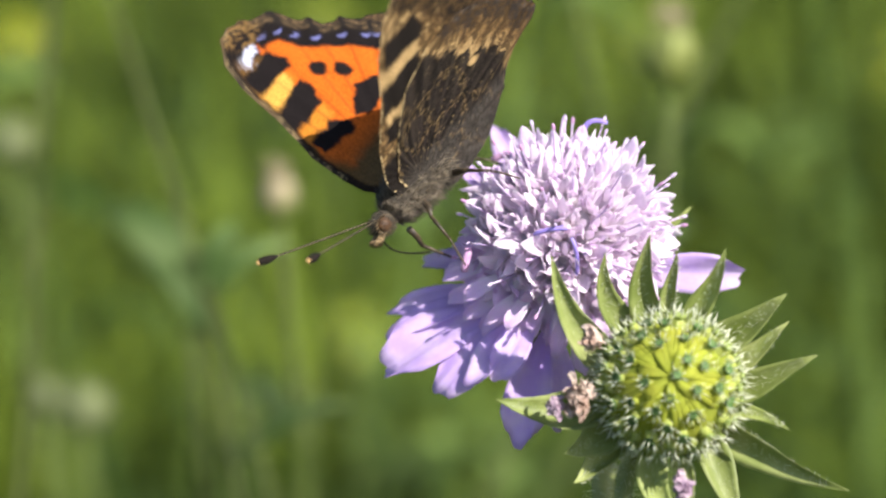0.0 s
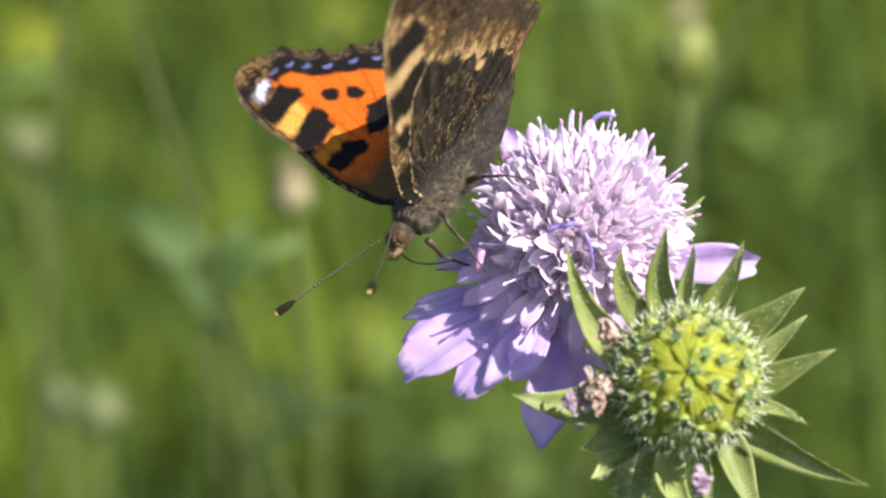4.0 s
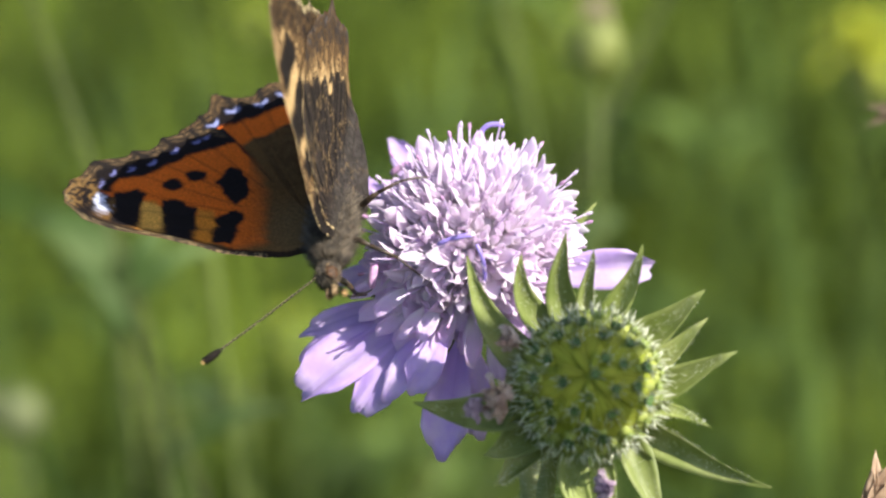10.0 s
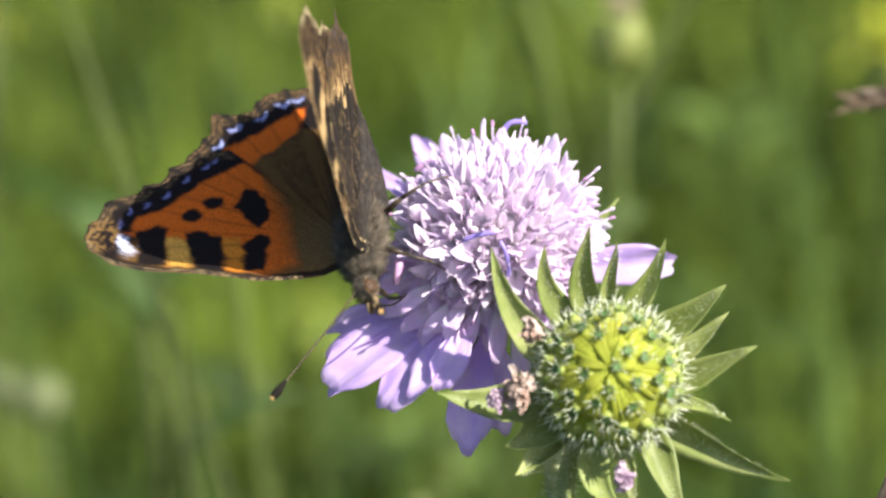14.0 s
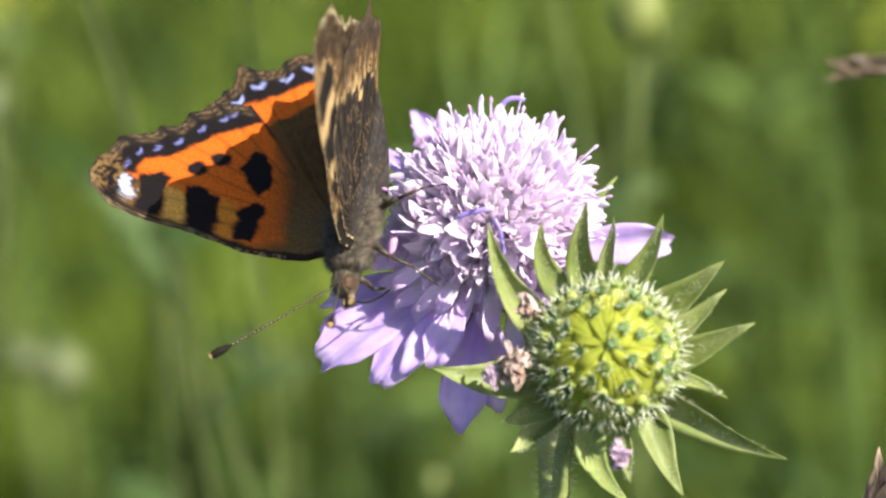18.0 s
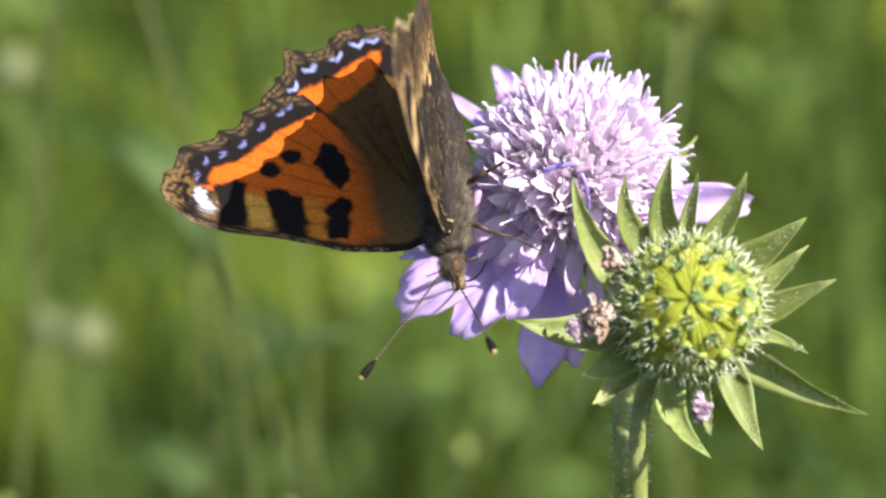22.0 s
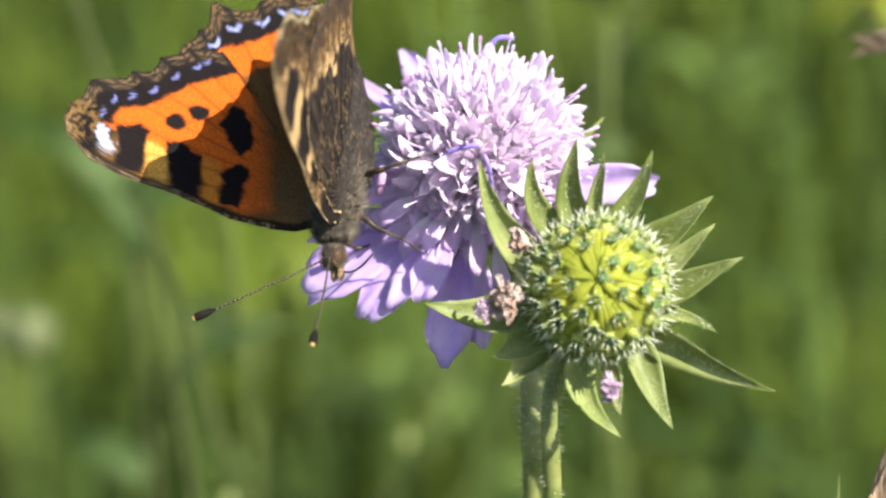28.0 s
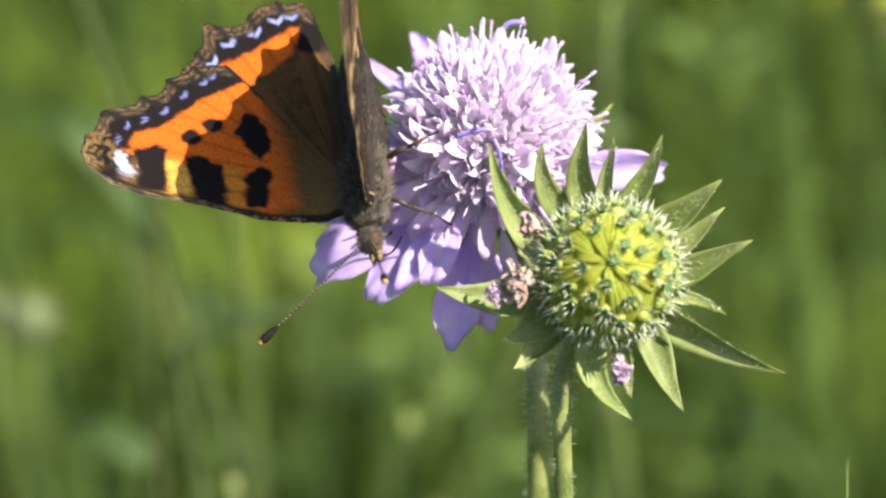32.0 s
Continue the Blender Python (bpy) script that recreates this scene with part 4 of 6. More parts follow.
    for k in range(9):
        a = k * 0.698 + 0.3
        d = turn @ Vector((math.cos(a), math.sin(a), -0.25))
        base = -FLOWER_AXIS * 1.5 + d * 3.5
        tip = d * 12.5 + FLOWER_AXIS * 1.0
        if k == 2:
            tip = Vector((12.7, 9.0, -1.0))
        bm = bmesh.new()
        strap(bm, bend(base, base.lerp(tip, 0.6) - FLOWER_AXIS * 0.8, tip, 8), [2.8 * q for q in (0.6, 0.9, 1.0, 0.95, 0.85, 0.7, 0.5, 0.25, 0.03)], FLOWER_AXIS, 0.25, 0.15, rows=4)
        part("bract", bm, M_BRACT, e)
    z = (HEART.z + 0.0) / MM + 4
    low = down(5.0, -14.0, -1.0, z)
    pts = bend((0, -1.5, -1.5), (5.0, -5.5, -5.5), (5.4, -22.0, 1.0), 8)[:-1] + bend((5.4, -22.0, 1.0), (5.2, -50, -14), low, 20)
    hairy_stem(e, pts, 1.05, 1.4, 1200, 8)
    return tagged(e, "lilac field scabious in full bloom with violet outer petals", "flower")


flower = build_flower()


# ---- butterfly ----
def area(poly, x, y):
    """Signed distance to a polygon's edge, positive inside."""
    best, inside = 1e9, False
    n = len(poly)
    for i in range(n):
        (x1, y1), (x2, y2) = poly[i], poly[i - 1]
        dx, dy = x2 - x1, y2 - y1
        t = max(0.0, min(1.0, ((x - x1) * dx + (y - y1) * dy) / (dx * dx + dy * dy + 1e-9)))
        best = min(best, math.hypot(x - x1 - t * dx, y - y1 - t * dy))
        if (y1 > y) != (y2 > y) and x < dx * (y - y1) / dy + x1:
            inside = not inside
    return best if inside else -best


def to_line(line, x, y):
    best = 1e9
    for (x1, y1), (x2, y2) in zip(line, line[1:]):
        dx, dy = x2 - x1, y2 - y1
        t = max(0.0, min(1.0, ((x - x1) * dx + (y - y1) * dy) / (dx * dx + dy * dy + 1e-9)))
        best = min(best, math.hypot(x - x1 - t * dx, y - y1 - t * dy))
    return best


def step(v, soft=0.18):
    t = max(0.0, min(1.0, v / soft + 0.5))
    return t * t * (3 - 2 * t)


def blend(a, b, t):
    return tuple(p + (q - p) * t for p, q in zip(a, b))


FORE_EDGE = [(0.3, -3.2), (2.0, -4.0), (4.1, -4.2), (8.1, -4.1), (10.8, -3.4), (13.9, -2.7), (17.0, -2.3), (19.8, -1.7), (22.6, -0.85), (24.5, 0.9), (25.6, 2.7), (25.0, 4.2), (24.3, 4.9), (23.7, 6.8), (22.5, 7.6), (20.6, 8.0), (19.4, 9.0), (18.3, 9.2), (17.1, 11.1), (15.8, 11.8), (14.7, 12.5), (13.1, 12.9), (11.4, 12.7), (10.0, 11.4), (5.0, 6.2), (1.0, 1.8)]
HIND_EDGE = [(3.6, -2.6), (8.0, -2.0), (12.8, -0.4), (16.2, 3.4), (17.0, 8.0), (15.9, 12.5), (14.6, 13.9), (13.7, 15.5), (13.9, 17.7), (13.4, 18.1), (12.4, 17.4), (11.1, 17.6), (9.6, 18.1), (8.4, 20.0), (6.6, 20.5), (5.2, 20.4), (3.9, 20.8), (2.9, 19.5), (1.8, 16.5), (0.8, 14.0), (0.3, 11.0), (0.0, 7.5), (-0.3, 3.6)]
BAR_A = [(20.2, 2.9), (18.3, 3.6), (17.4, 3.1), (17.6, 1.4), (17.0, -1.5), (20.0, -0.8), (19.8, 0.9)]
BAR_B = [(15.5, 2.4), (14.3, 2.7), (13.3, 2.0), (12.1, 1.5), (12.0, 0.2), (11.5, -1.2), (11.6, -2.5), (14.7, -2.1), (14.9, -0.6), (15.0, 0.8)]
BAR_C = [(9.2, 1.1), (8.4, 1.5), (7.5, 1.4), (7.3, 0.7), (7.8, -0.2), (7.4, -1.1), (7.8, -2.7), (9.7, -2.7), (9.8, -1.4), (9.5, -0.4), (9.9, 0.2)]
BIG = [(10.5, 6.1), (9.7, 7.6), (8.7, 7.3), (7.3, 4.6), (7.5, 3.5), (8.4, 2.6), (9.7, 4.1), (10.7, 5.4)]
WHITE = [(22.2, 2.7), (21.2, 2.5), (20.4, 1.8), (20.0, 0.5), (20.4, -0.1), (21.2, 0.2), (21.8, 0.9), (22.0, 1.8)]
CREAM_A = [(17.4, 2.1), (16.3, 2.3), (14.9, 0.6), (14.9, -2.1), (16.7, -1.9)]
CREAM_B = [(11.9, 1.6), (10.4, 1.5), (9.8, 0.2), (9.8, -2.4), (11.4, -2.3)]
FORE_FLAME = [(21.2, 3.6), (20.3, 4.8), (18.3, 5.6), (16.3, 7.0), (14.3, 8.7), (11.9, 10.2), (9.8, 11.1), (8.3, 9.0), (6.1, 4.4), (5.5, 1.2), (5.2, -1.5), (7.3, -2.7), (12.0, -1.6), (17.0, -0.6), (19.6, 3.0)]
HIND_FLAME = [(12.9, 12.4), (11.4, 13.6), (9.8, 14.4), (7.7, 15.9), (5.5, 17.4), (4.0, 18.1), (4.7, 15.2), (6.8, 13.0), (9.6, 10.8), (13.1, 9.8)]
FORE_MOONS = [(22.0, 4.1), (21.2, 5.7), (19.6, 6.4), (17.6, 7.5), (15.8, 9.4), (13.9, 10.9), (13.1, 11.6)]
HIND_MOONS = [(12.9, 13.6), (11.2, 15.8), (8.7, 17.1), (6.5, 18.7), (5.0, 19.2)]
TUCKED_EDGE = [(0.6, -2.3), (1.8, -2.75)] + [(x * 0.95, y * 0.95) for x, y in HIND_EDGE[:13]] + [(7.6, 18.5), (6.6, 17.9), (5.8, 16.2), (4.6, 14.4), (2.6, 12.8), (0.5, 10.8), (-1.2, 8.4), (-2.2, 5.6), (-2.7, 3.4), (-2.6, 2.0)]
MARGINS = (FORE_EDGE[10:23], HIND_EDGE[4:18])
ORANGE, BLACK, DUSK, AMBER, SNOW = (0.67, 0.135, 0.013), (0.012, 0.009, 0.009), (0.135, 0.07, 0.022), (0.6, 0.21, 0.024), (0.62, 0.64, 0.8)
BARK, OCHRE, STRAW, SOOT = (0.075, 0.045, 0.022), (0.25, 0.15, 0.065), (0.56, 0.37, 0.17), (0.018, 0.014, 0.012)


LEADS = (FORE_EDGE[:11], TUCKED_EDGE[:6])


def beads(x, y, fore):
    """The tan scales dotted along a wing's leading edge."""
    d = to_line(LEADS[0 if fore else 1], x, y)
    return step(0.2 - d, 0.12) * step(fuzz(x, y, 3.2, 6.0) - 0.05, 0.2) if d < 0.4 else 0.0


def fuzz(x, y, f, s=0.0):
    return noise.noise(Vector(((0.83 * x + 0.557 * y) * f, (0.83 * y - 0.557 * x) * f, s * 1.37 + 0.41)))


def edge_reach(edge, angle):
    """How far the wing reaches from its hinge in a direction."""
    c, s = math.cos(angle), math.sin(angle)
    best = 0.0
    for (x1, y1), (x2, y2) in zip(edge, edge[1:]):
        dx, dy = x2 - x1, y2 - y1
        den = c * dy - s * dx
        if abs(den) < 1e-9:
            continue
        t = (x1 * dy - y1 * dx) / den
        k = (x1 * s - y1 * c) / den
        if t > 0 and -1e-6 <= k <= 1 + 1e-6:
            best = max(best, t)
    return best


def vein(x, y, fore):
    """Nearness to one of the fanned veins, 0 to 1."""
    a = math.degrees(math.atan2(y, x))
    r = math.hypot(x, y)
    rays = (-6, 3, 10, 17, 24, 32, 40, 48) if fore else (20, 34, 45, 55, 64, 73, 82)
    d = min(abs(a - q) for q in rays) * r * 0.01745
    return max(0.0, 1 - d / 0.16) if r > 8 else 0.0


def keyed(x, y, rim, fore):
    """The two broken tan lines that run along a wing's dark margin, cut by the veins."""
    a, r = math.degrees(math.atan2(y, x)), math.hypot(x, y)
    rays = (-6, 3, 10, 17, 24, 32, 40, 48) if fore else (20, 34, 45, 55, 64, 73, 82)
    cut = step(min(abs(a - q) for q in rays) * r * 0.01745 - 0.32, 0.3)
    line = max(step(0.2 - abs(rim - 0.35), 0.25), 0.75 * step(0.22 - abs(rim - 0.95), 0.25))
    return min(1.0, line * cut * step(fuzz(x, y, 3.4, 5.0) + 0.6 * fuzz(x, y, 7.0, 1.0) + 0.12, 0.4))


def fore_upper(x, y, rim):
    j = 0.25 * fuzz(x, y, 0.9) + 0.12 * fuzz(x, y, 3.0)
    c = blend(DUSK, BLACK, step(2.2 - rim + 2.5, 1.6))
    c = blend(c, (0.16, 0.11, 0.05), 0.6 * step(4.5 - math.hypot(x, y), 4.0))
    ext = 0.6 * step(0.3 * x - 3.2 - y, 0.6)
    c = blend(c, ORANGE, step(area(FORE_FLAME, x, y) + j + ext, 0.5 if x > 8 else 2.4))
    c = blend(c, (0.4, 0.1, 0.016), 0.5 * step(7.4 - x + j * 2, 4.0) * step(area(FORE_FLAME, x, y), 0.5))
    for p in (CREAM_A, CREAM_B):
        c = blend(c, AMBER, step(area(p, x, y) + j + ext, 0.7))
    c = blend(c, (0.7, 0.36, 0.07), step(area(CREAM_A, x, y) + 0.2, 0.6) * step(0.3 * x - 3.0 - y, 0.5))
    lead = to_line(LEADS[0], x, y)
    c = blend(c, BLACK, 0.9 * step(0.8 - lead + j, 0.4))
    for p in (BAR_A, BAR_B, BAR_C, BIG):
        c = blend(c, BLACK, step(area(p, x, y) + j + 0.12, 0.3))
    for px, py, q in ((15.0, 4.6, 0.85), (12.9, 6.1, 0.9)):
        c = blend(c, BLACK, step(q - math.hypot((x - px) * 0.85, y - py) + j, 0.3))
    c = blend(c, SNOW, step(area(WHITE, x, y) - 0.12 + j * 2.2 + 0.5 * fuzz((x - 0.4 * y) * 0.4, (y + 0.4 * x) * 1.2, 2.2, 3.0), 0.6) * (0.6 + 0.4 * step(fuzz((x - 0.4 * y) * 0.5, (y + 0.4 * x) * 2.2, 1.2, 3.0) + 0.15, 0.4)))
    for px, py in FORE_MOONS:
        k = math.hypot(px, py)
        out, side_ = (x * px + y * py) / k - k, (y * px - x * py) / k
        c = blend(c, (0.22, 0.23, 0.52), 0.8 * step(0.17 - abs(out + 0.2 - 0.6 * abs(side_)) + j * 0.5, 0.22) * step(0.45 - abs(side_), 0.3))
    c = blend(c, BLACK, 0.55 * vein(x, y, True) * step(area(FORE_FLAME, x, y) + 2, 1.0))
    rust = step(1.15 - rim + j * 2, 0.7)
    c = blend(c, blend((0.022, 0.018, 0.015), (0.17, 0.11, 0.055), keyed(x, y, rim + j * 0.5, True)), rust * 0.92)
    c = blend(c, BLACK, 0.8 * rust * vein(x, y, True))
    costa = step(0.45 - lead + j, 0.3) * (1 if x > 4 else 0)
    c = blend(c, blend((0.05, 0.04, 0.03), (0.36, 0.26, 0.13), step(fuzz(x, y, 3.0, 9.0) - 0.05, 0.3)), 0.6 * costa)
    tip = step(2.6 - math.hypot(x - 24.8, y - 2.9) + j, 1.0)
    return blend(c, (0.3, 0.17, 0.055), 0.6 * tip * step(fuzz(x, y, 2.2, 2.0) - 0.02, 0.3))


def hind_upper(x, y, rim):
    j = 0.3 * fuzz(x, y, 0.9) + 0.12 * fuzz(x, y, 3.0)
    c = blend(blend(DUSK, (0.085, 0.045, 0.016), step(fuzz(math.degrees(math.atan2(y, x)) * 0.3, math.hypot(x, y) * 0.1, 1.0, 2.0), 0.6)), (0.13, 0.075, 0.026), 0.6 * step(fuzz(x, y, 1.5), 1.0))
    c = blend(c, BLACK, step(4.6 - rim, 0.6))
    c = blend(c, ORANGE, step(area(HIND_FLAME, x, y) + j, 0.5))
    for px, py in HIND_MOONS:
        k = math.hypot(px, py)
        out, side_ = (x * px + y * py) / k - k, (y * px - x * py) / k
        c = blend(c, (0.3, 0.33, 0.6), step(0.24 - abs(out + 0.4 - 0.7 * abs(side_)) + j * 0.5, 0.25) * step(0.75 - abs(side_), 0.3))
    c = blend(c, BLACK, 0.5 * vein(x, y, False) * step(area(HIND_FLAME, x, y) + 1, 1.0))
    c = blend(c, blend((0.022, 0.018, 0.015), (0.18, 0.11, 0.05), keyed(x, y, rim + j * 0.5, False)), step(1.3 - rim + j, 0.6) * 0.92)
    return blend(c, (0.06, 0.045, 0.032), 0.7 * step(1.6 - x + j, 1.6))


def fore_under(x, y, rim):
    j = 0.35 * fuzz(x, y, 0.9) + 0.2 * fuzz(x, y, 3.0)
    c = blend(OCHRE, STRAW, step(fuzz(x, y, 0.7) - 0.1, 0.5))
    c = blend(c, BARK, 0.85 * step(fuzz(x, y, 2.0, 8.0) + 0.6 * fuzz(x, y, 5.0, 3.0) + 0.1, 0.25))
    c = blend(c, STRAW, step(area(CREAM_A, x, y) + 0.6 + j, 0.6))
    c = blend(c, STRAW, step(area(CREAM_B, x, y) + 0.3 + j, 0.6))
    for p in (BAR_A, BAR_B, BAR_C):
        c = blend(c, SOOT, step(area(p, x, y) + j + 0.3, 0.5))
    c = blend(c, SOOT, step(6.5 - math.hypot(x, y) + j, 1.5))
    c = blend(c, blend(BARK, SOOT, step(fuzz(x, y, 1.6, 4.0), 0.4)), step(3.6 - rim + j * 2, 1.0) * 0.9)
    c = blend(c, blend((0.06, 0.045, 0.03), (0.5, 0.4, 0.22), step(fuzz(x, y, 3.0, 9.0), 0.3)), step(0.6 - rim + j, 0.5))
    return blend(c, (0.62, 0.46, 0.24), beads(x, y, True))


def hind_under(x, y, rim):
    j = 0.5 * fuzz(x, y, 0.8) + 0.3 * fuzz(x, y, 2.5)
    r, a = math.hypot(x, y), math.degrees(math.atan2(y, x))
    rays = (20, 34, 45, 55, 64, 73, 82)
    tooth = min(abs(a - q) for q in rays) / 5.0
    zig = 13.0 + 1.1 * min(1.0, tooth) + 0.7 * math.sin(a * 0.11 + 0.6) + 0.5 * fuzz(x, y, 1.6, 2.0)
    streak = fuzz(a * 0.22, r * 0.12, 1.0, 4.0) + 0.5 * fuzz(x, y, 3.2, 5.0)
    c = blend((0.038, 0.029, 0.023), (0.013, 0.01, 0.0085), step(streak, 0.5))
    for ring in (4.4, 7.2, 10.2):
        line = abs(r - ring - 1.3 * math.sin(a * 0.12 + ring) - 0.7 * fuzz(x, y, 1.2, ring))
        c = blend(c, (0.008, 0.007, 0.006), 0.9 * step(0.2 - line, 0.2))
        c = blend(c, (0.26, 0.17, 0.08), 0.7 * step(0.16 - abs(line - 0.26), 0.2) * step(fuzz(x, y, 3.6, 8.0) - 0.12, 0.3))
    c = blend(c, (0.4, 0.28, 0.13), 0.75 * step(fuzz(x, y, 3.3, 7.0) * 0.6 + fuzz(x, y, 6.3, 2.0) * 0.6 - 0.48, 0.08))
    grey = step(1.8 + 0.1 * y - x + j, 1.6)
    c = blend(c, blend((0.045, 0.039, 0.034), (0.075, 0.066, 0.058), step(fuzz(x, y, 3.0, 3.0), 0.5)), 0.6 * grey * (1 - step(fuzz(x, y, 4.3, 7.0) * 0.6 + fuzz(x, y, 8.3, 2.0) * 0.6 - 0.34, 0.12)))
    out = step(r - zig, 0.22)
    pale = blend(STRAW, OCHRE, step(r - zig - 1.0 + j * 1.5, 1.6))
    grain = 0.6 * fuzz(r * 0.5, a * 0.5, 1.3, 3.0) + 0.5 * fuzz(x, y, 4.5, 6.0)
    pale = blend(pale, BARK, 0.9 * step(grain + 0.03, 0.25))
    pale = blend(pale, blend((0.035, 0.03, 0.029), BARK, step(fuzz(x, y, 2.6, 6.0), 0.4)), 0.9 * step(3.7 - rim + j * 2.2, 1.0))
    pale = blend(pale, blend((0.16, 0.15, 0.16), OCHRE, step(fuzz(x, y, 3.4, 2.0), 0.4)), 0.5 * step(fuzz(x, y, 2.4, 11.0) - 0.1, 0.3) * step(1.8 - rim, 0.8))
    c = blend(c, pale, out)
    c = blend(c, SOOT, 0.6 * vein(x, y, False) * (1 - 0.4 * out))
    c = blend(c, STRAW, step(0.65 - math.hypot((x - 8.2) * 1.4, y - 9.0), 0.3))
    c = blend(c, (0.62, 0.46, 0.24), beads(x, y, False))
    return blend(c, (0.3, 0.22, 0.12), 0.6 * step(0.22 - rim, 0.2) * step(fuzz(x, y, 3.0, 1.0), 0.2))


def wing_mesh(name, edge, upper, under, flip, across, along, lift, bow):
    """A thin two-faced wing fanned out from its hinge: x outwards, y towards the tail; flip puts the upper face below."""
    a0 = math.atan2(edge[0][1], edge[0][0])
    a1 = math.atan2(edge[-1][1], edge[-1][0])
    sg = -1.0 if flip else 1.0
    pts, cols, faces = [], [], []
    angles = [a0 + (a1 - a0) * i / across for i in range(across + 1)]
    rays = (-6, 3, 10, 17, 24, 32, 40, 48) if upper is fore_upper else (20, 34, 45, 55, 64, 73, 82)
    reach = [edge_reach(edge, a) + 0.42 * max(0.0, 1 - min(abs(math.degrees(a) - q) for q in rays) / 1.5) for a in angles]
    margin = MARGINS[0] if upper is fore_upper else MARGINS[1]
    for sheet in (1, 0):
        for i, a in enumerate(angles):
            for k in range(along + 1):
                f = 0.02 + 0.98 * (k / along) ** 0.8
                r = reach[i] * f
                x, y = r * math.cos(a), r * math.sin(a)
                v = vein(x, y, upper is fore_upper)
                z = lift + bow * (r / 25.0) ** 2 * 25.0 + 0.05 * math.sin(a * 34) * min(1.0, r / 12) + 0.03 * v
                pts.append((x, y, sg * (z + (0.025 if sheet else -0.025) * (1.0 - 0.8 * f))))
                rim = to_line(margin, x, y)
                if not flip:
                    # the near pair curls round the body towards its inner margin
                    fold = max(0.0, 3.0 + 0.12 * max(0.0, y) - x)
                    px, py, pz = pts[-1]
                    pts[-1] = (px, py, pz - 0.14 * fold ** 1.5)
                cols.append((upper if sheet else under)(x, y, rim))
    w = along + 1
    half = (across + 1) * w
    for s in (0, 1):
        for i in range(across):
            for k in range(along):
                q = (s * half + i * w + k, s * half + (i + 1) * w + k, s * half + (i + 1) * w + k + 1, s * half + i * w + k + 1)
                faces.append(q if (s == 0) == (sg < 0) else q[::-1])
    for i in range(across):
        q = (i * w + along, (i + 1) * w + along, half + (i + 1) * w + along, half + i * w + along)
        faces.append(q)
    for i in (0, across):
        for k in range(along):
            faces.append((i * w + k, i * w + k + 1, half + i * w + k + 1, half + i * w + k))
    me = bpy.data.meshes.new(name)
    me.from_pydata([(x * MM, y * MM, z * MM) for x, y, z in pts], [], faces)
    at_ = me.color_attributes.new("pattern", "FLOAT_COLOR", "POINT")
    at_.data.foreach_set("color", np.array([(*c, 1.0) for c in cols], dtype=np.float32).ravel())
    me.polygons.foreach_set("use_smooth", [True] * len(me.polygons))
    me.materials.append(M_WING)
    return me


def furry(name, spine, radii, hairs, length, parent, seed, back=0.6, skin=M_FUR, hair=M_HAIR):
    """A furred body segment along x."""
    r = random.Random(seed)
    bm = bmesh.new()
    tube(bm, spine, radii, 18)
    ob = part(name, bm, skin, parent)
    bm = bmesh.new()
    n = len(spine)
    for _ in range(hairs):
        k = r.random() * (n - 1)
        i = min(int(k), n - 2)
        p = Vector(spine[i]).lerp(Vector(spine[i + 1]), k - i)
        q = radii[i] + (radii[i + 1] - radii[i]) * (k - i)
        d = (Vector(spine[i + 1]) - Vector(spine[i])).normalized()
        o = Vector((r.gauss(0, 1), r.gauss(0, 1), r.gauss(0, 1)))
        o = (o - d * o.dot(d)).normalized()
        spike(bm, p + o * q * 0.92, p + o * (q + length * r.uniform(0.4, 1.0)) + d * length * back * r.uniform(0.3, 1.2), 0.034)
    part("fur", bm, hair, ob)
    return ob


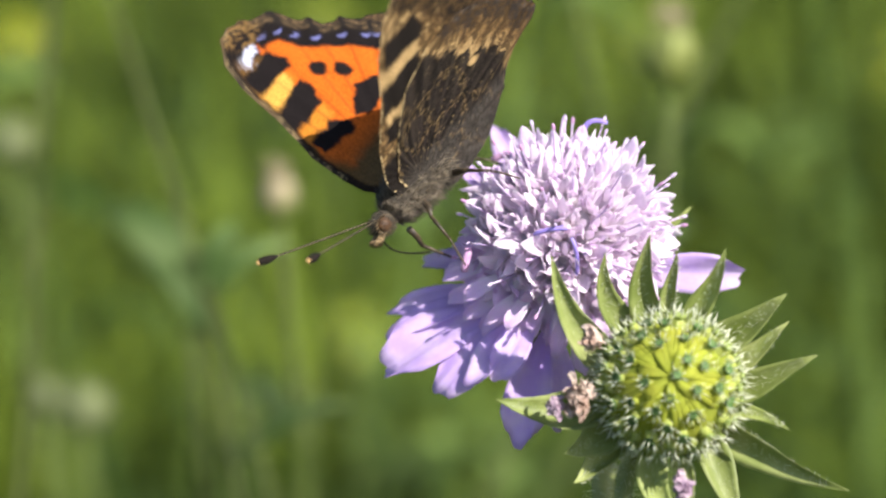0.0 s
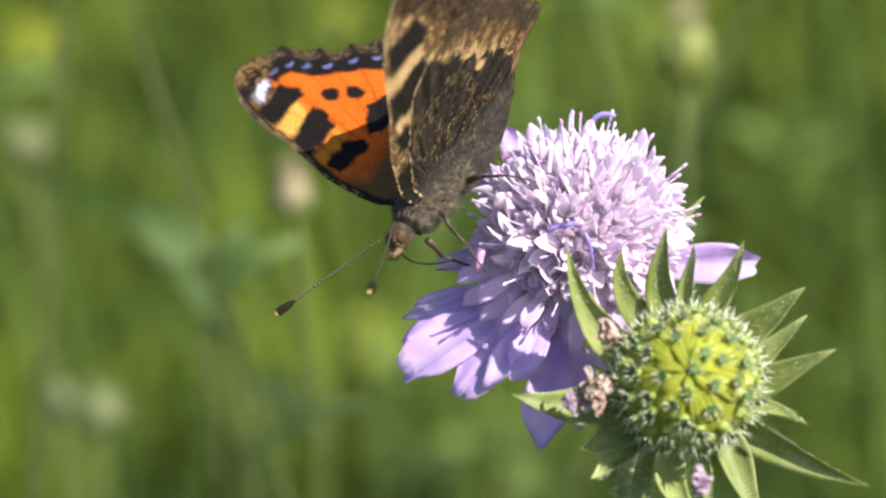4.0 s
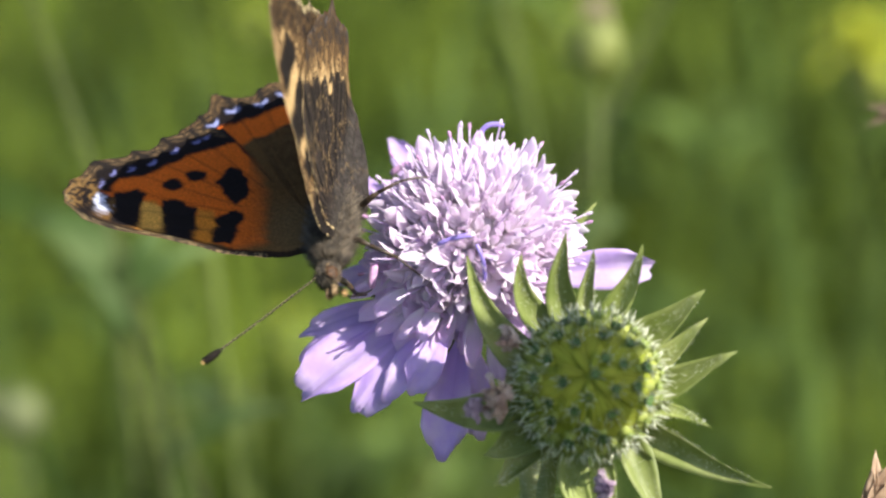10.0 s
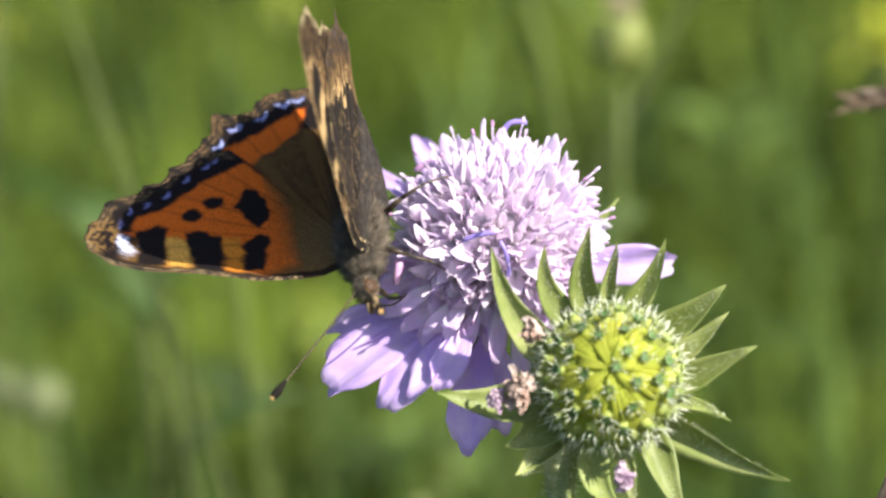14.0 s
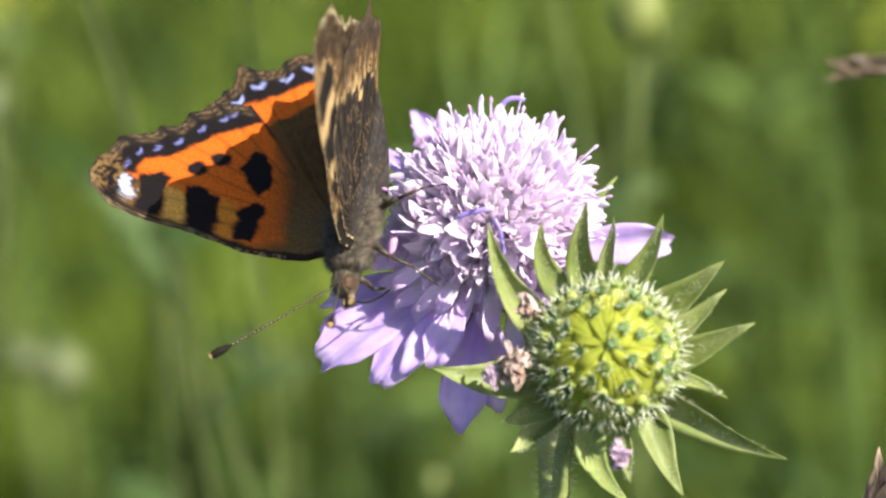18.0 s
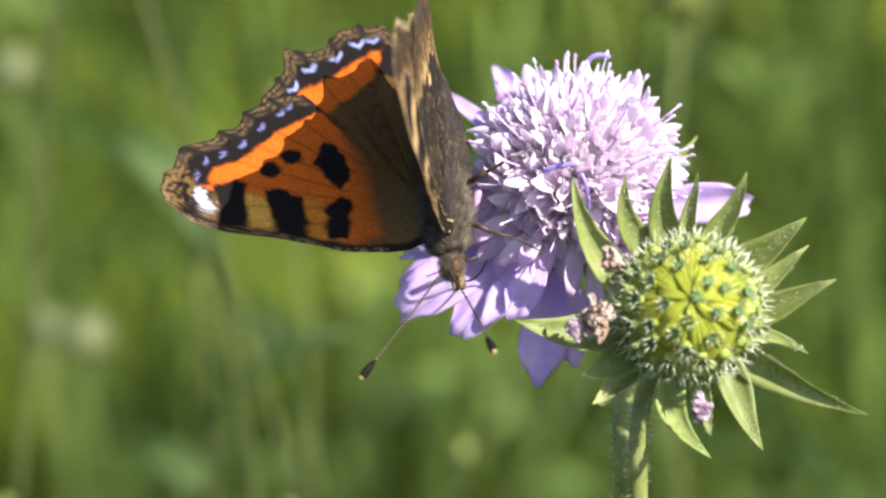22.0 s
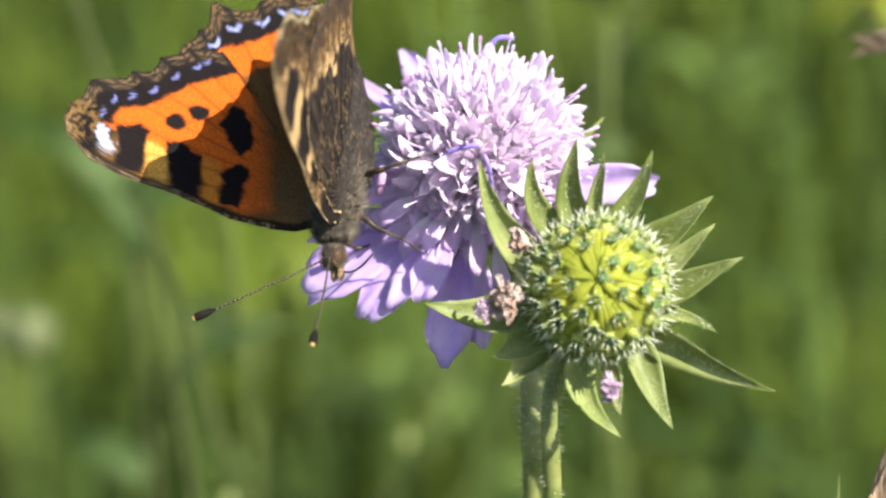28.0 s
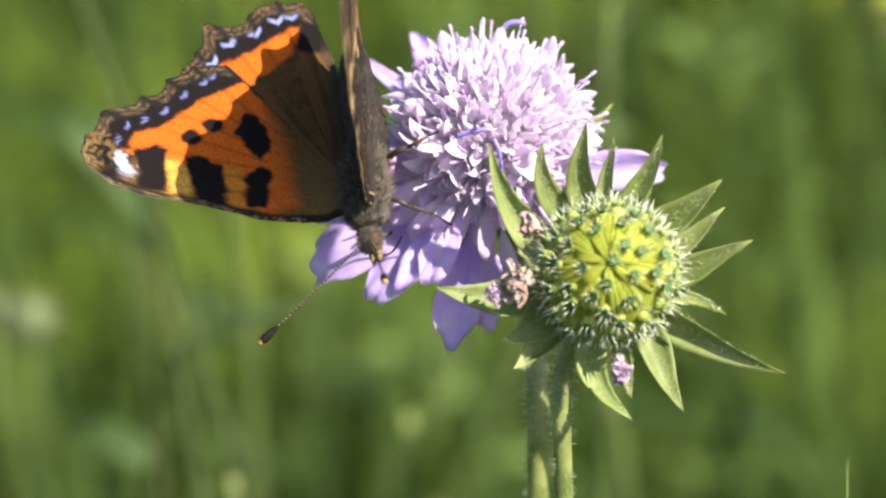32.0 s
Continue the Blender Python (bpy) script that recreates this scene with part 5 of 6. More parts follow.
def build_butterfly():
    """Body along x (tail at plus x), back at plus y, its left side at plus z."""
    e = new("butterfly")
    furry("thorax", [(-4.6, -0.5, 0), (-3.6, -0.3, 0), (-2.0, -0.1, 0), (0.0, 0.0, 0), (2.0, -0.1, 0), (3.4, -0.3, 0)], [0.9, 1.5, 1.9, 2.0, 1.7, 1.1], 4600, 1.5, e, 1)
    furry("abdomen", [(2.8, -0.1, 0), (4.5, 0.4, 0), (7.0, 1.0, 0), (9.5, 1.5, 0), (12.0, 1.9, 0), (13.8, 2.2, 0)], [1.1, 1.25, 1.3, 1.2, 0.9, 0.3], 700, 0.5, e, 2, skin=M_ABDOMEN, hair=M_ABDOMEN)
    head = furry("head", [(-6.9, -0.9, 0), (-6.4, -0.8, 0), (-5.7, -0.6, 0), (-4.9, -0.5, 0), (-4.2, -0.4, 0)], [0.4, 0.85, 1.08, 1.0, 0.7], 900, 0.55, e, 3, -0.3)
    for s in (-1, 1):
        bm = bmesh.new()
        ball(bm, (-5.75, -0.55, 0.7 * s), 0.76, 1.05, 0.95, 0.6, 20, 14)
        part("eye", bm, M_EYE, head, "large brown rounded eye")
        bm = bmesh.new()
        for k in range(70):
            a = k / 70 * 6.283 + 0.2 * math.sin(k * 5.1)
            p = Vector((-5.75 + 0.8 * math.cos(a), -0.55 + 0.72 * math.sin(a), 0.74 * s))
            spike(bm, p, p + Vector((0.4 * math.cos(a) - 0.15, 0.34 * math.sin(a), (0.2 + 0.16 * math.sin(k * 2.7)) * s)), 0.05)
        part("eye_rim", bm, M_FACE, head, "ring of short ochre hairs round the eye")
        bm = bmesh.new()
        for k in range(110):
            q = k / 110
            p = Vector((-6.4 - 1.3 * q, -1.25 - 0.35 * math.sin(q * 3.1), 0.42 * s))
            spike(bm, p, p + Vector((-0.55, -0.35 - 0.3 * math.sin(k * 1.7), 0.3 * s * math.sin(k * 2.3))) * (1.1 - 0.5 * q), 0.04)
        tube(bm, bend((-6.3, -1.1, 0.4 * s), (-7.2, -1.7, 0.45 * s), (-7.7, -1.2, 0.4 * s), 6), [0.3, 0.36, 0.38, 0.35, 0.3, 0.22, 0.1], 8)
        part("palp", bm, M_FACE, head, "hairy ochre palp")
    # the feeding tube reaches down into the florets
    bm = bmesh.new()
    tube(bm, bend((-6.5, -1.3, 0), (-7.2, -3.6, -0.2), (-3.0, -6.2, -0.6), 14), [0.1] * 14 + [0.06], 6)
    part("proboscis", bm, M_ANT_DARK, e, "thin dark feeding tube")
    for s, name in ((-1, "antenna"), (1, "antenna")):
        shaft = new(name, antenna_mesh())
        shaft.parent = e
        tagged(shaft, "banded antenna with a dark club")
        club = antenna_club()
        club.parent = shaft
        antennae.append(shaft)
    for k, (p0, p1, p2, p3) in enumerate(LEGS):
        bm = bmesh.new()
        tube(bm, [p0, Vector(p0).lerp(Vector(p1), 0.5) + Vector((0.1, 0, 0.1)), p1], [0.34, 0.3, 0.19], 8)
        leg = part("leg", bm, M_LEG, e)
        bm = bmesh.new()
        tube(bm, [p1, Vector(p1).lerp(Vector(p2), 0.5), p2], [0.19, 0.16, 0.13], 8)
        for i in range(16):
            q = Vector(p1).lerp(Vector(p2), i / 16)
            spike(bm, q, q + Vector((math.sin(i * 2.1), math.cos(i * 1.3), math.sin(i * 3.3))) * 0.45, 0.04)
        part("shin", bm, M_LEG, leg)
        bm = bmesh.new()
        tube(bm, bend(p2, Vector(p2).lerp(Vector(p3), 0.5) + Vector((0, 0.25, 0)), p3, 6), [0.12, 0.1, 0.11, 0.1, 0.1, 0.09, 0.06], 7)
        part("foot", bm, M_LEG, leg)
    return tagged(e, "orange and black tortoiseshell butterfly with half-open wings on a flower", "butterfly")


def antenna_mesh():
    """A thin shaft along z with pale rings, its foot at the origin."""
    bm = bmesh.new()
    n = 75
    pts = [(0.25 * math.sin(i / n * 2.2), 0, 11.6 * i / n) for i in range(n + 1)]
    tube(bm, pts, [0.105 if i % 3 else 0.09 for i in range(n + 1)], 7)
    me = bpy.data.meshes.new("antenna")
    bm.to_mesh(me)
    bm.free()
    me.transform(Matrix.Scale(MM, 4))
    me.materials.append(M_ANT_DARK)
    me.materials.append(M_ANT_PALE)
    me.polygons.foreach_set("material_index", [1 if (p.index // 7) % 3 == 0 else 0 for p in me.polygons])
    return me


def antenna_club():
    bm = bmesh.new()
    tube(bm, [(0.2, 0, 11.4), (0.21, 0, 12.0), (0.2, 0, 12.7), (0.18, 0, 13.4), (0.16, 0, 13.7)], [0.13, 0.32, 0.42, 0.38, 0.12], 10)
    ob = finish("club", bm, M_ANT_DARK)
    bm = bmesh.new()
    ball(bm, (0.16, 0, 13.55), 0.24, 1, 1, 1.0, 10, 8)
    finish("club_tip", bm, M_CLUB, ob, "pale orange tip")
    return ob


LEGS = [((-1.4, -1.3, 1.6), (-2.6, -2.3, 3.4), (-3.0, -4.8, 4.6), (-3.4, -7.8, 4.8)), ((2.7, -1.2, 2.2), (2.9, -1.2, 4.6), (3.7, -2.0, 6.6), (5.0, -4.2, 8.2)), ((-2.6, -3.6, -2.3), (-2.1, -6.1, -3.2), (-0.4, -9.0, -3.1), (1.2, -11.2, -2.2)), ((4.1, -0.5, -2.8), (6.0, -1.5, -2.4), (8.3, -3.6, -2.5), (9.8, -5.9, -1.5))]
antennae = []
butterfly = build_butterfly()
wings = []
for flip, side in ((False, "near"), (True, "far")):
    for name, edge, up, low, across, along, lift in (("forewing", FORE_EDGE, fore_upper, fore_under, 190, 120, 0.06), ("hindwing", HIND_EDGE, hind_upper, hind_under, 180, 120, -0.06)):
        ob = new(name, wing_mesh(name, TUCKED_EDGE if name == "hindwing" and not flip else edge, up, low, flip, across, along, lift, 0.006))
        ob.parent = butterfly
        tagged(ob, "orange forewing with black bars and a white tip patch" if name == "forewing" else "brown hindwing with orange band and blue crescents")
        wings.append(ob)


# ---- what moves ----
def wing_pose(side, raise_, sweep=0.0):
    """The wing's place on the body: raised by so many degrees above the level, swept in its own plane."""
    a = radians(raise_)
    out = Vector((0, math.sin(a), side * math.cos(a)))
    tail = Vector((1, 0, 0))
    up = out.cross(tail)
    m = Matrix((out, tail, up)).transposed().to_4x4()
    return Matrix.Translation(Vector((0, 1.0, 1.3 * side)) * MM) @ m @ pose(0, 0, 0, 0, 0, sweep)


def feeler(x, y, z, du, dv, dw):
    """An antenna's pose on the body, along a direction."""
    return Matrix.Translation(Vector((x, y, z)) * MM) @ frame_of((du, dv, dw), (0, 1, 0)).to_4x4()


def motions():
    walk(flower, [
        (0, spot(-10.72, 9.64, -17.00, -3.57)),
        (0.5, spot(-10.51, 9.61, -17.00, -2.60)),
        (1, spot(-10.80, 9.37, -17.00, -1.31)),
        (1.5, spot(-10.71, 9.51, -17.00, -1.16)),
        (2, spot(-10.89, 9.42, -17.00, -1.36)),
        (2.5, spot(-10.90, 9.54, -17.00, -1.62)),
        (3, spot(-11.04, 9.27, -17.00, -0.79)),
        (3.5, spot(-10.92, 9.47, -17.00, -1.24)),
        (5.5, spot(-10.57, 9.28, -17.00, 0.02)),
        (6, spot(-10.56, 9.34, -17.00, -0.64)),
        (6.5, spot(-10.60, 9.38, -17.00, -1.58)),
        (7, spot(-10.43, 9.48, -17.00, -1.87)),
        (7.5, spot(-10.58, 9.40, -17.00, -1.78)),
        (8, spot(-10.88, 9.35, -17.00, -1.38)),
        (8.5, spot(-10.95, 9.21, -17.00, -1.00)),
        (9, spot(-11.22, 8.91, -17.00, 0.60)),
        (9.5, spot(-11.33, 8.89, -17.00, 0.64)),
        (10, spot(-11.48, 8.91, -17.00, 0.21)),
        (10.5, spot(-11.60, 8.93, -17.00, 0.05)),
        (11, spot(-11.29, 8.90, -17.00, 0.29)),
        (11.5, spot(-11.09, 9.00, -17.00, -0.51)),
        (12, spot(-10.97, 9.03, -17.00, -0.90)),
        (12.5, spot(-11.01, 8.84, -17.00, -0.24)),
        (13, spot(-11.14, 8.55, -17.00, 0.90)),
        (13.5, spot(-11.22, 8.63, -17.00, 0.87)),
        (14, spot(-11.43, 8.48, -17.00, 1.26)),
        (14.5, spot(-11.30, 8.71, -17.00, 0.74)),
        (16.5, spot(-11.45, 8.39, -17.00, 0.55)),
        (17, spot(-11.23, 8.54, -17.00, -0.62)),
        (17.5, spot(-11.43, 8.18, -17.00, 0.80)),
        (18, spot(-11.74, 8.31, -17.00, 0.59)),
        (18.5, spot(-11.87, 8.42, -17.00, -0.38)),
        (19, spot(-12.01, 8.26, -17.00, 0.05)),
        (19.5, spot(-11.80, 8.28, -17.00, 0.70)),
        (20, spot(-12.03, 7.93, -17.00, 1.93)),
        (20.5, spot(-11.78, 8.18, -17.00, 0.48)),
        (21, spot(-11.63, 8.44, -17.00, -1.02)),
        (21.5, spot(-11.58, 8.28, -17.00, -0.58)),
        (22, spot(-11.49, 8.30, -17.00, -0.10)),
        (22.5, spot(-11.48, 8.44, -17.00, -0.53)),
        (23, spot(-11.50, 8.48, -17.00, -1.27)),
        (23.5, spot(-11.53, 8.56, -17.00, -1.35)),
        (24, spot(-11.70, 8.22, -17.00, 0.11)),
        (24.5, spot(-11.86, 8.26, -17.00, -0.45)),
        (25, spot(-11.93, 8.33, -17.00, -0.52)),
        (25.5, spot(-11.93, 8.38, -17.00, -0.81)),
        (27.5, spot(-11.85, 8.60, -17.00, -1.52)),
        (28, spot(-11.95, 8.41, -17.00, -0.43)),
        (28.5, spot(-12.00, 8.24, -17.00, 0.05)),
        (29, spot(-12.13, 8.39, -17.00, -0.87)),
        (29.5, spot(-12.17, 8.33, -17.00, -0.77)),
        (30, spot(-12.07, 8.36, -17.00, -0.77)),
        (30.5, spot(-12.05, 8.35, -17.00, -0.72)),
        (31, spot(-11.99, 8.38, -17.00, -0.74)),
        (31.5, spot(-12.03, 8.27, -17.00, -0.91)),
        (32, spot(-12.02, 8.47, -17.00, -1.62)),
    ])
    walk(side_ear, [(t, spot(u + 1.2, v, -58.0)) for t, u, v in ((0, 26.0, 29.5), (1, 26.4, 29.5), (6, 28.5, 29.5), (10, 31.0, 29.4), (12, 23.4, 29.7), (13.5, 24.7, 30.6), (17, 23.7, 30.5), (18.5, 22.6, 31.8),
                                                            (20, 26.7, 29.2), (23, 21.0, 25.0), (25, 28.5, 27.3), (28, 28.0, 28.0), (30, 31.0, 28.5), (32, 31.0, 28.5))])
    walk(low_ear, [(t, spot(u, v, -16.0)) for t, u, v in ((0, 30.0, -12.0), (10, 28.6, -8.0), (17, 27.4, -10.2), (18.5, 27.0, -10.2), (23, 30.5, -13.0), (28.5, 29.6, -15.0), (32, 31.0, -15.0))])
    walk(young_grass, [(t, pose(BLADE_FOOT.x + dx * MM, BLADE_FOOT.y, dz * MM)) for t, dx, dz in ((0, 2, -5), (10, 1, -2), (18.5, 0, 0), (23, 2, -4), (28.5, 3, -4.7), (32, 3, -5))])
    walk(shade_leaf, [(0.0, swayed(4.5)), (1.5, swayed(3.0)), (1.9, swayed(0.3)), (2.6, swayed(0.0)), (3.1, swayed(1.2)), (3.6, swayed(3.0)), (6.0, swayed(4.5)),
                      (8.5, swayed(3.0)), (8.7, swayed(0.8)), (9.0, swayed(-0.2)), (9.5, swayed(-0.5)), (10.0, swayed(-0.8)), (10.5, swayed(-0.6)), (11.0, swayed(-0.25)), (11.6, swayed(1.6)), (12.0, swayed(3.5)), (32.0, swayed(4.5))])
    walk(butterfly, [
        (0, held(-23.92, 19.75, -5.73, 25.8, 25.1, 46.4)),
        (0.5, held(-23.75, 19.14, -5.68, 26.8, 21.6, 50.3)),
        (1, held(-23.68, 18.29, -5.76, 30.1, 26.6, 52.0)),
        (2, held(-23.26, 18.78, -5.63, 22.5, 25.3, 49.1)),
        (3, held(-23.81, 18.12, -5.61, 23.5, 23.3, 49.1)),
        (5.5, held(-23.87, 18.36, -5.47, 32.9, 39.3, 52.6)),
        (6, held(-23.67, 18.39, -5.41, 36.5, 45.7, 56.5)),
        (7, held(-23.31, 18.94, -5.45, 34.7, 48.1, 58.3)),
        (7.5, held(-23.44, 18.26, -5.57, 34.7, 44.0, 69.3)),
        (8, held(-23.21, 16.43, -5.79, 43.3, 43.1, 75.7)),
        (8.5, held(-22.80, 16.48, -5.62, 47.8, 40.4, 88.3)),
        (9, held(-23.34, 15.48, -5.61, 45.6, 42.0, 87.0)),
        (10, held(-23.89, 15.46, -5.73, 40.3, 41.2, 81.0)),
        (11, held(-23.96, 16.08, -5.39, 34.6, 40.1, 77.8)),
        (12, held(-23.53, 16.30, -5.12, 34.7, 40.9, 76.8)),
        (13, held(-23.17, 14.17, -4.89, 46.4, 39.9, 94.5)),
        (14, held(-23.58, 13.45, -5.07, 46.3, 36.8, 92.9)),
        (14.5, held(-23.34, 14.66, -5.14, 48.3, 37.6, 94.9)),
        (16.5, held(-23.80, 13.44, -5.32, 39.9, 36.6, 83.4)),
        (17, held(-23.33, 13.51, -5.46, 42.9, 35.3, 82.0)),
        (18, held(-24.24, 11.92, -5.58, 42.1, 31.0, 79.8)),
        (19, held(-24.19, 11.98, -5.34, 41.1, 30.2, 80.3)),
        (20, held(-23.43, 9.69, -4.91, 51.3, 27.1, 95.4)),
        (20.5, held(-22.90, 9.63, -4.54, 52.8, 25.2, 97.4)),
        (21, held(-22.75, 9.88, -4.29, 52.6, 25.0, 94.4)),
        (22, held(-23.07, 9.23, -4.03, 50.8, 24.0, 93.9)),
        (23, held(-23.00, 9.66, -3.89, 52.3, 23.1, 93.1)),
        (24, held(-23.21, 9.01, -4.16, 52.1, 24.6, 94.5)),
        (25, held(-23.60, 9.57, -4.46, 50.9, 24.7, 91.4)),
        (25.5, held(-23.84, 9.80, -4.68, 46.7, 21.8, 87.5)),
        (27.5, held(-24.15, 9.96, -4.73, 48.9, 18.1, 81.8)),
        (28, held(-24.71, 8.91, -4.88, 49.0, 21.2, 82.2)),
        (29, held(-24.56, 9.77, -4.85, 43.9, 24.4, 81.4)),
        (30, held(-24.52, 9.60, -4.85, 47.3, 21.1, 84.3)),
        (30.5, held(-24.31, 9.53, -4.79, 42.9, 22.0, 85.0)),
        (31, held(-23.39, 8.35, -4.63, 51.3, 17.0, 88.5)),
        (32, held(-23.18, 8.82, -4.29, 56.4, 25.7, 93.6)),
    ])
    walk(wings[0], [
        (0, wing_pose(1, 48.5, -1.9)),
        (0.5, wing_pose(1, 49.5, -0.5)),
        (1, wing_pose(1, 52.8, -4.9)),
        (2, wing_pose(1, 49.7, -3.1)),
        (3, wing_pose(1, 51.2, -1.9)),
        (5.5, wing_pose(1, 45.9, -0.9)),
        (6, wing_pose(1, 48.3, -0.5)),
        (7, wing_pose(1, 47.2, -0.8)),
        (7.5, wing_pose(1, 47.4, 1.6)),
        (8, wing_pose(1, 52.2, -0.7)),
        (8.5, wing_pose(1, 48.5, 0.5)),
        (9, wing_pose(1, 49.4, -0.4)),
        (10, wing_pose(1, 53.8, -0.1)),
        (11, wing_pose(1, 45.1, -1.6)),
        (12, wing_pose(1, 41.8, -1.2)),
        (13, wing_pose(1, 56.0, -0.2)),
        (14, wing_pose(1, 51.4, -0.3)),
        (14.5, wing_pose(1, 47.6, 0.4)),
        (16.5, wing_pose(1, 44.0, 0.6)),
        (17, wing_pose(1, 49.9, -0.0)),
        (18, wing_pose(1, 49.3, 1.2)),
        (19, wing_pose(1, 46.2, 0.8)),
        (20, wing_pose(1, 59.0, -0.1)),
        (20.5, wing_pose(1, 55.7, -0.4)),
        (21, wing_pose(1, 55.1, -1.0)),
        (22, wing_pose(1, 55.3, -0.9)),
        (23, wing_pose(1, 55.6, -1.1)),
        (24, wing_pose(1, 56.2, -1.3)),
        (25, wing_pose(1, 57.5, -0.7)),
        (25.5, wing_pose(1, 55.9, -0.6)),
        (27.5, wing_pose(1, 59.0, -1.2)),
        (28, wing_pose(1, 59.4, -0.7)),
        (29, wing_pose(1, 47.4, 0.3)),
        (30, wing_pose(1, 53.6, 1.8)),
        (30.5, wing_pose(1, 49.4, 0.7)),
        (31, wing_pose(1, 49.0, 2.0)),
        (32, wing_pose(1, 54.2, 1.1)),
    ])
    walk(wings[1], [
        (0, wing_pose(1, 48.5)),
        (0.5, wing_pose(1, 49.5)),
        (1, wing_pose(1, 52.8)),
        (2, wing_pose(1, 49.7)),
        (3, wing_pose(1, 51.2)),
        (5.5, wing_pose(1, 45.9)),
        (6, wing_pose(1, 48.3)),
        (7, wing_pose(1, 47.2)),
        (7.5, wing_pose(1, 47.4)),
        (8, wing_pose(1, 52.2)),
        (8.5, wing_pose(1, 48.5)),
        (9, wing_pose(1, 49.4)),
        (10, wing_pose(1, 53.8)),
        (11, wing_pose(1, 45.1)),
        (12, wing_pose(1, 41.8)),
        (13, wing_pose(1, 56.0)),
        (14, wing_pose(1, 51.4)),
        (14.5, wing_pose(1, 47.6)),
        (16.5, wing_pose(1, 44.0)),
        (17, wing_pose(1, 49.9)),
        (18, wing_pose(1, 49.3)),
        (19, wing_pose(1, 46.2)),
        (20, wing_pose(1, 59.0)),
        (20.5, wing_pose(1, 55.7)),
        (21, wing_pose(1, 55.1)),
        (22, wing_pose(1, 55.3)),
        (23, wing_pose(1, 55.6)),
        (24, wing_pose(1, 56.2)),
        (25, wing_pose(1, 57.5)),
        (25.5, wing_pose(1, 55.9)),
        (27.5, wing_pose(1, 59.0)),
        (28, wing_pose(1, 59.4)),
        (29, wing_pose(1, 47.4)),
        (30, wing_pose(1, 53.6)),
        (30.5, wing_pose(1, 49.4)),
        (31, wing_pose(1, 49.0)),
        (32, wing_pose(1, 54.2)),
    ])
    walk(wings[2], [
        (0, wing_pose(-1, 46.1, -1.9)),
        (0.5, wing_pose(-1, 47.3, -0.5)),
        (1, wing_pose(-1, 41.8, -4.9)),
        (2, wing_pose(-1, 43.7, -3.1)),
        (3, wing_pose(-1, 42.4, -1.9)),
        (5.5, wing_pose(-1, 36.6, -0.9)),
        (6, wing_pose(-1, 39.8, -0.5)),
        (7, wing_pose(-1, 39.7, -0.8)),
        (7.5, wing_pose(-1, 43.4, 1.6)),
        (8, wing_pose(-1, 46.6, -0.7)),
        (8.5, wing_pose(-1, 44.3, 0.5)),
        (9, wing_pose(-1, 40.8, -0.4)),
        (10, wing_pose(-1, 44.8, -0.1)),
        (11, wing_pose(-1, 43.2, -1.6)),
        (12, wing_pose(-1, 40.7, -1.2)),
        (13, wing_pose(-1, 52.9, -0.2)),
        (14, wing_pose(-1, 44.0, -0.3)),
        (14.5, wing_pose(-1, 44.9, 0.4)),
        (16.5, wing_pose(-1, 42.2, 0.6)),
        (17, wing_pose(-1, 45.4, -0.0)),
        (18, wing_pose(-1, 43.9, 1.2)),
        (19, wing_pose(-1, 42.7, 0.8)),
        (20, wing_pose(-1, 53.7, -0.1)),
        (20.5, wing_pose(-1, 53.3, -0.4)),
        (21, wing_pose(-1, 49.6, -1.0)),
        (22, wing_pose(-1, 48.8, -0.9)),
        (23, wing_pose(-1, 48.6, -1.1)),
        (24, wing_pose(-1, 49.7, -1.3)),
        (25, wing_pose(-1, 49.7, -0.7)),
        (25.5, wing_pose(-1, 53.8, -0.6)),
        (27.5, wing_pose(-1, 54.4, -1.2)),
        (28, wing_pose(-1, 55.0, -0.7)),
        (29, wing_pose(-1, 45.6, 0.3)),
        (30, wing_pose(-1, 47.9, 1.8)),
        (30.5, wing_pose(-1, 46.0, 0.7)),
        (31, wing_pose(-1, 46.4, 2.0)),
        (32, wing_pose(-1, 46.2, 1.1)),
    ])
    walk(wings[3], [
        (0, wing_pose(-1, 46.1)),
        (0.5, wing_pose(-1, 47.3)),
        (1, wing_pose(-1, 41.8)),
        (2, wing_pose(-1, 43.7)),
        (3, wing_pose(-1, 42.4)),
        (5.5, wing_pose(-1, 36.6)),
        (6, wing_pose(-1, 39.8)),
        (7, wing_pose(-1, 39.7)),
        (7.5, wing_pose(-1, 43.4)),
        (8, wing_pose(-1, 46.6)),
        (8.5, wing_pose(-1, 44.3)),
        (9, wing_pose(-1, 40.8)),
        (10, wing_pose(-1, 44.8)),
        (11, wing_pose(-1, 43.2)),
        (12, wing_pose(-1, 40.7)),
        (13, wing_pose(-1, 52.9)),
        (14, wing_pose(-1, 44.0)),
        (14.5, wing_pose(-1, 44.9)),
        (16.5, wing_pose(-1, 42.2)),
        (17, wing_pose(-1, 45.4)),
        (18, wing_pose(-1, 43.9)),
        (19, wing_pose(-1, 42.7)),
        (20, wing_pose(-1, 53.7)),
        (20.5, wing_pose(-1, 53.3)),
        (21, wing_pose(-1, 49.6)),
        (22, wing_pose(-1, 48.8)),
        (23, wing_pose(-1, 48.6)),
        (24, wing_pose(-1, 49.7)),
        (25, wing_pose(-1, 49.7)),
        (25.5, wing_pose(-1, 53.8)),
        (27.5, wing_pose(-1, 54.4)),
        (28, wing_pose(-1, 55.0)),
        (29, wing_pose(-1, 45.6)),
        (30, wing_pose(-1, 47.9)),
        (30.5, wing_pose(-1, 46.0)),
        (31, wing_pose(-1, 46.4)),
        (32, wing_pose(-1, 46.2)),
    ])
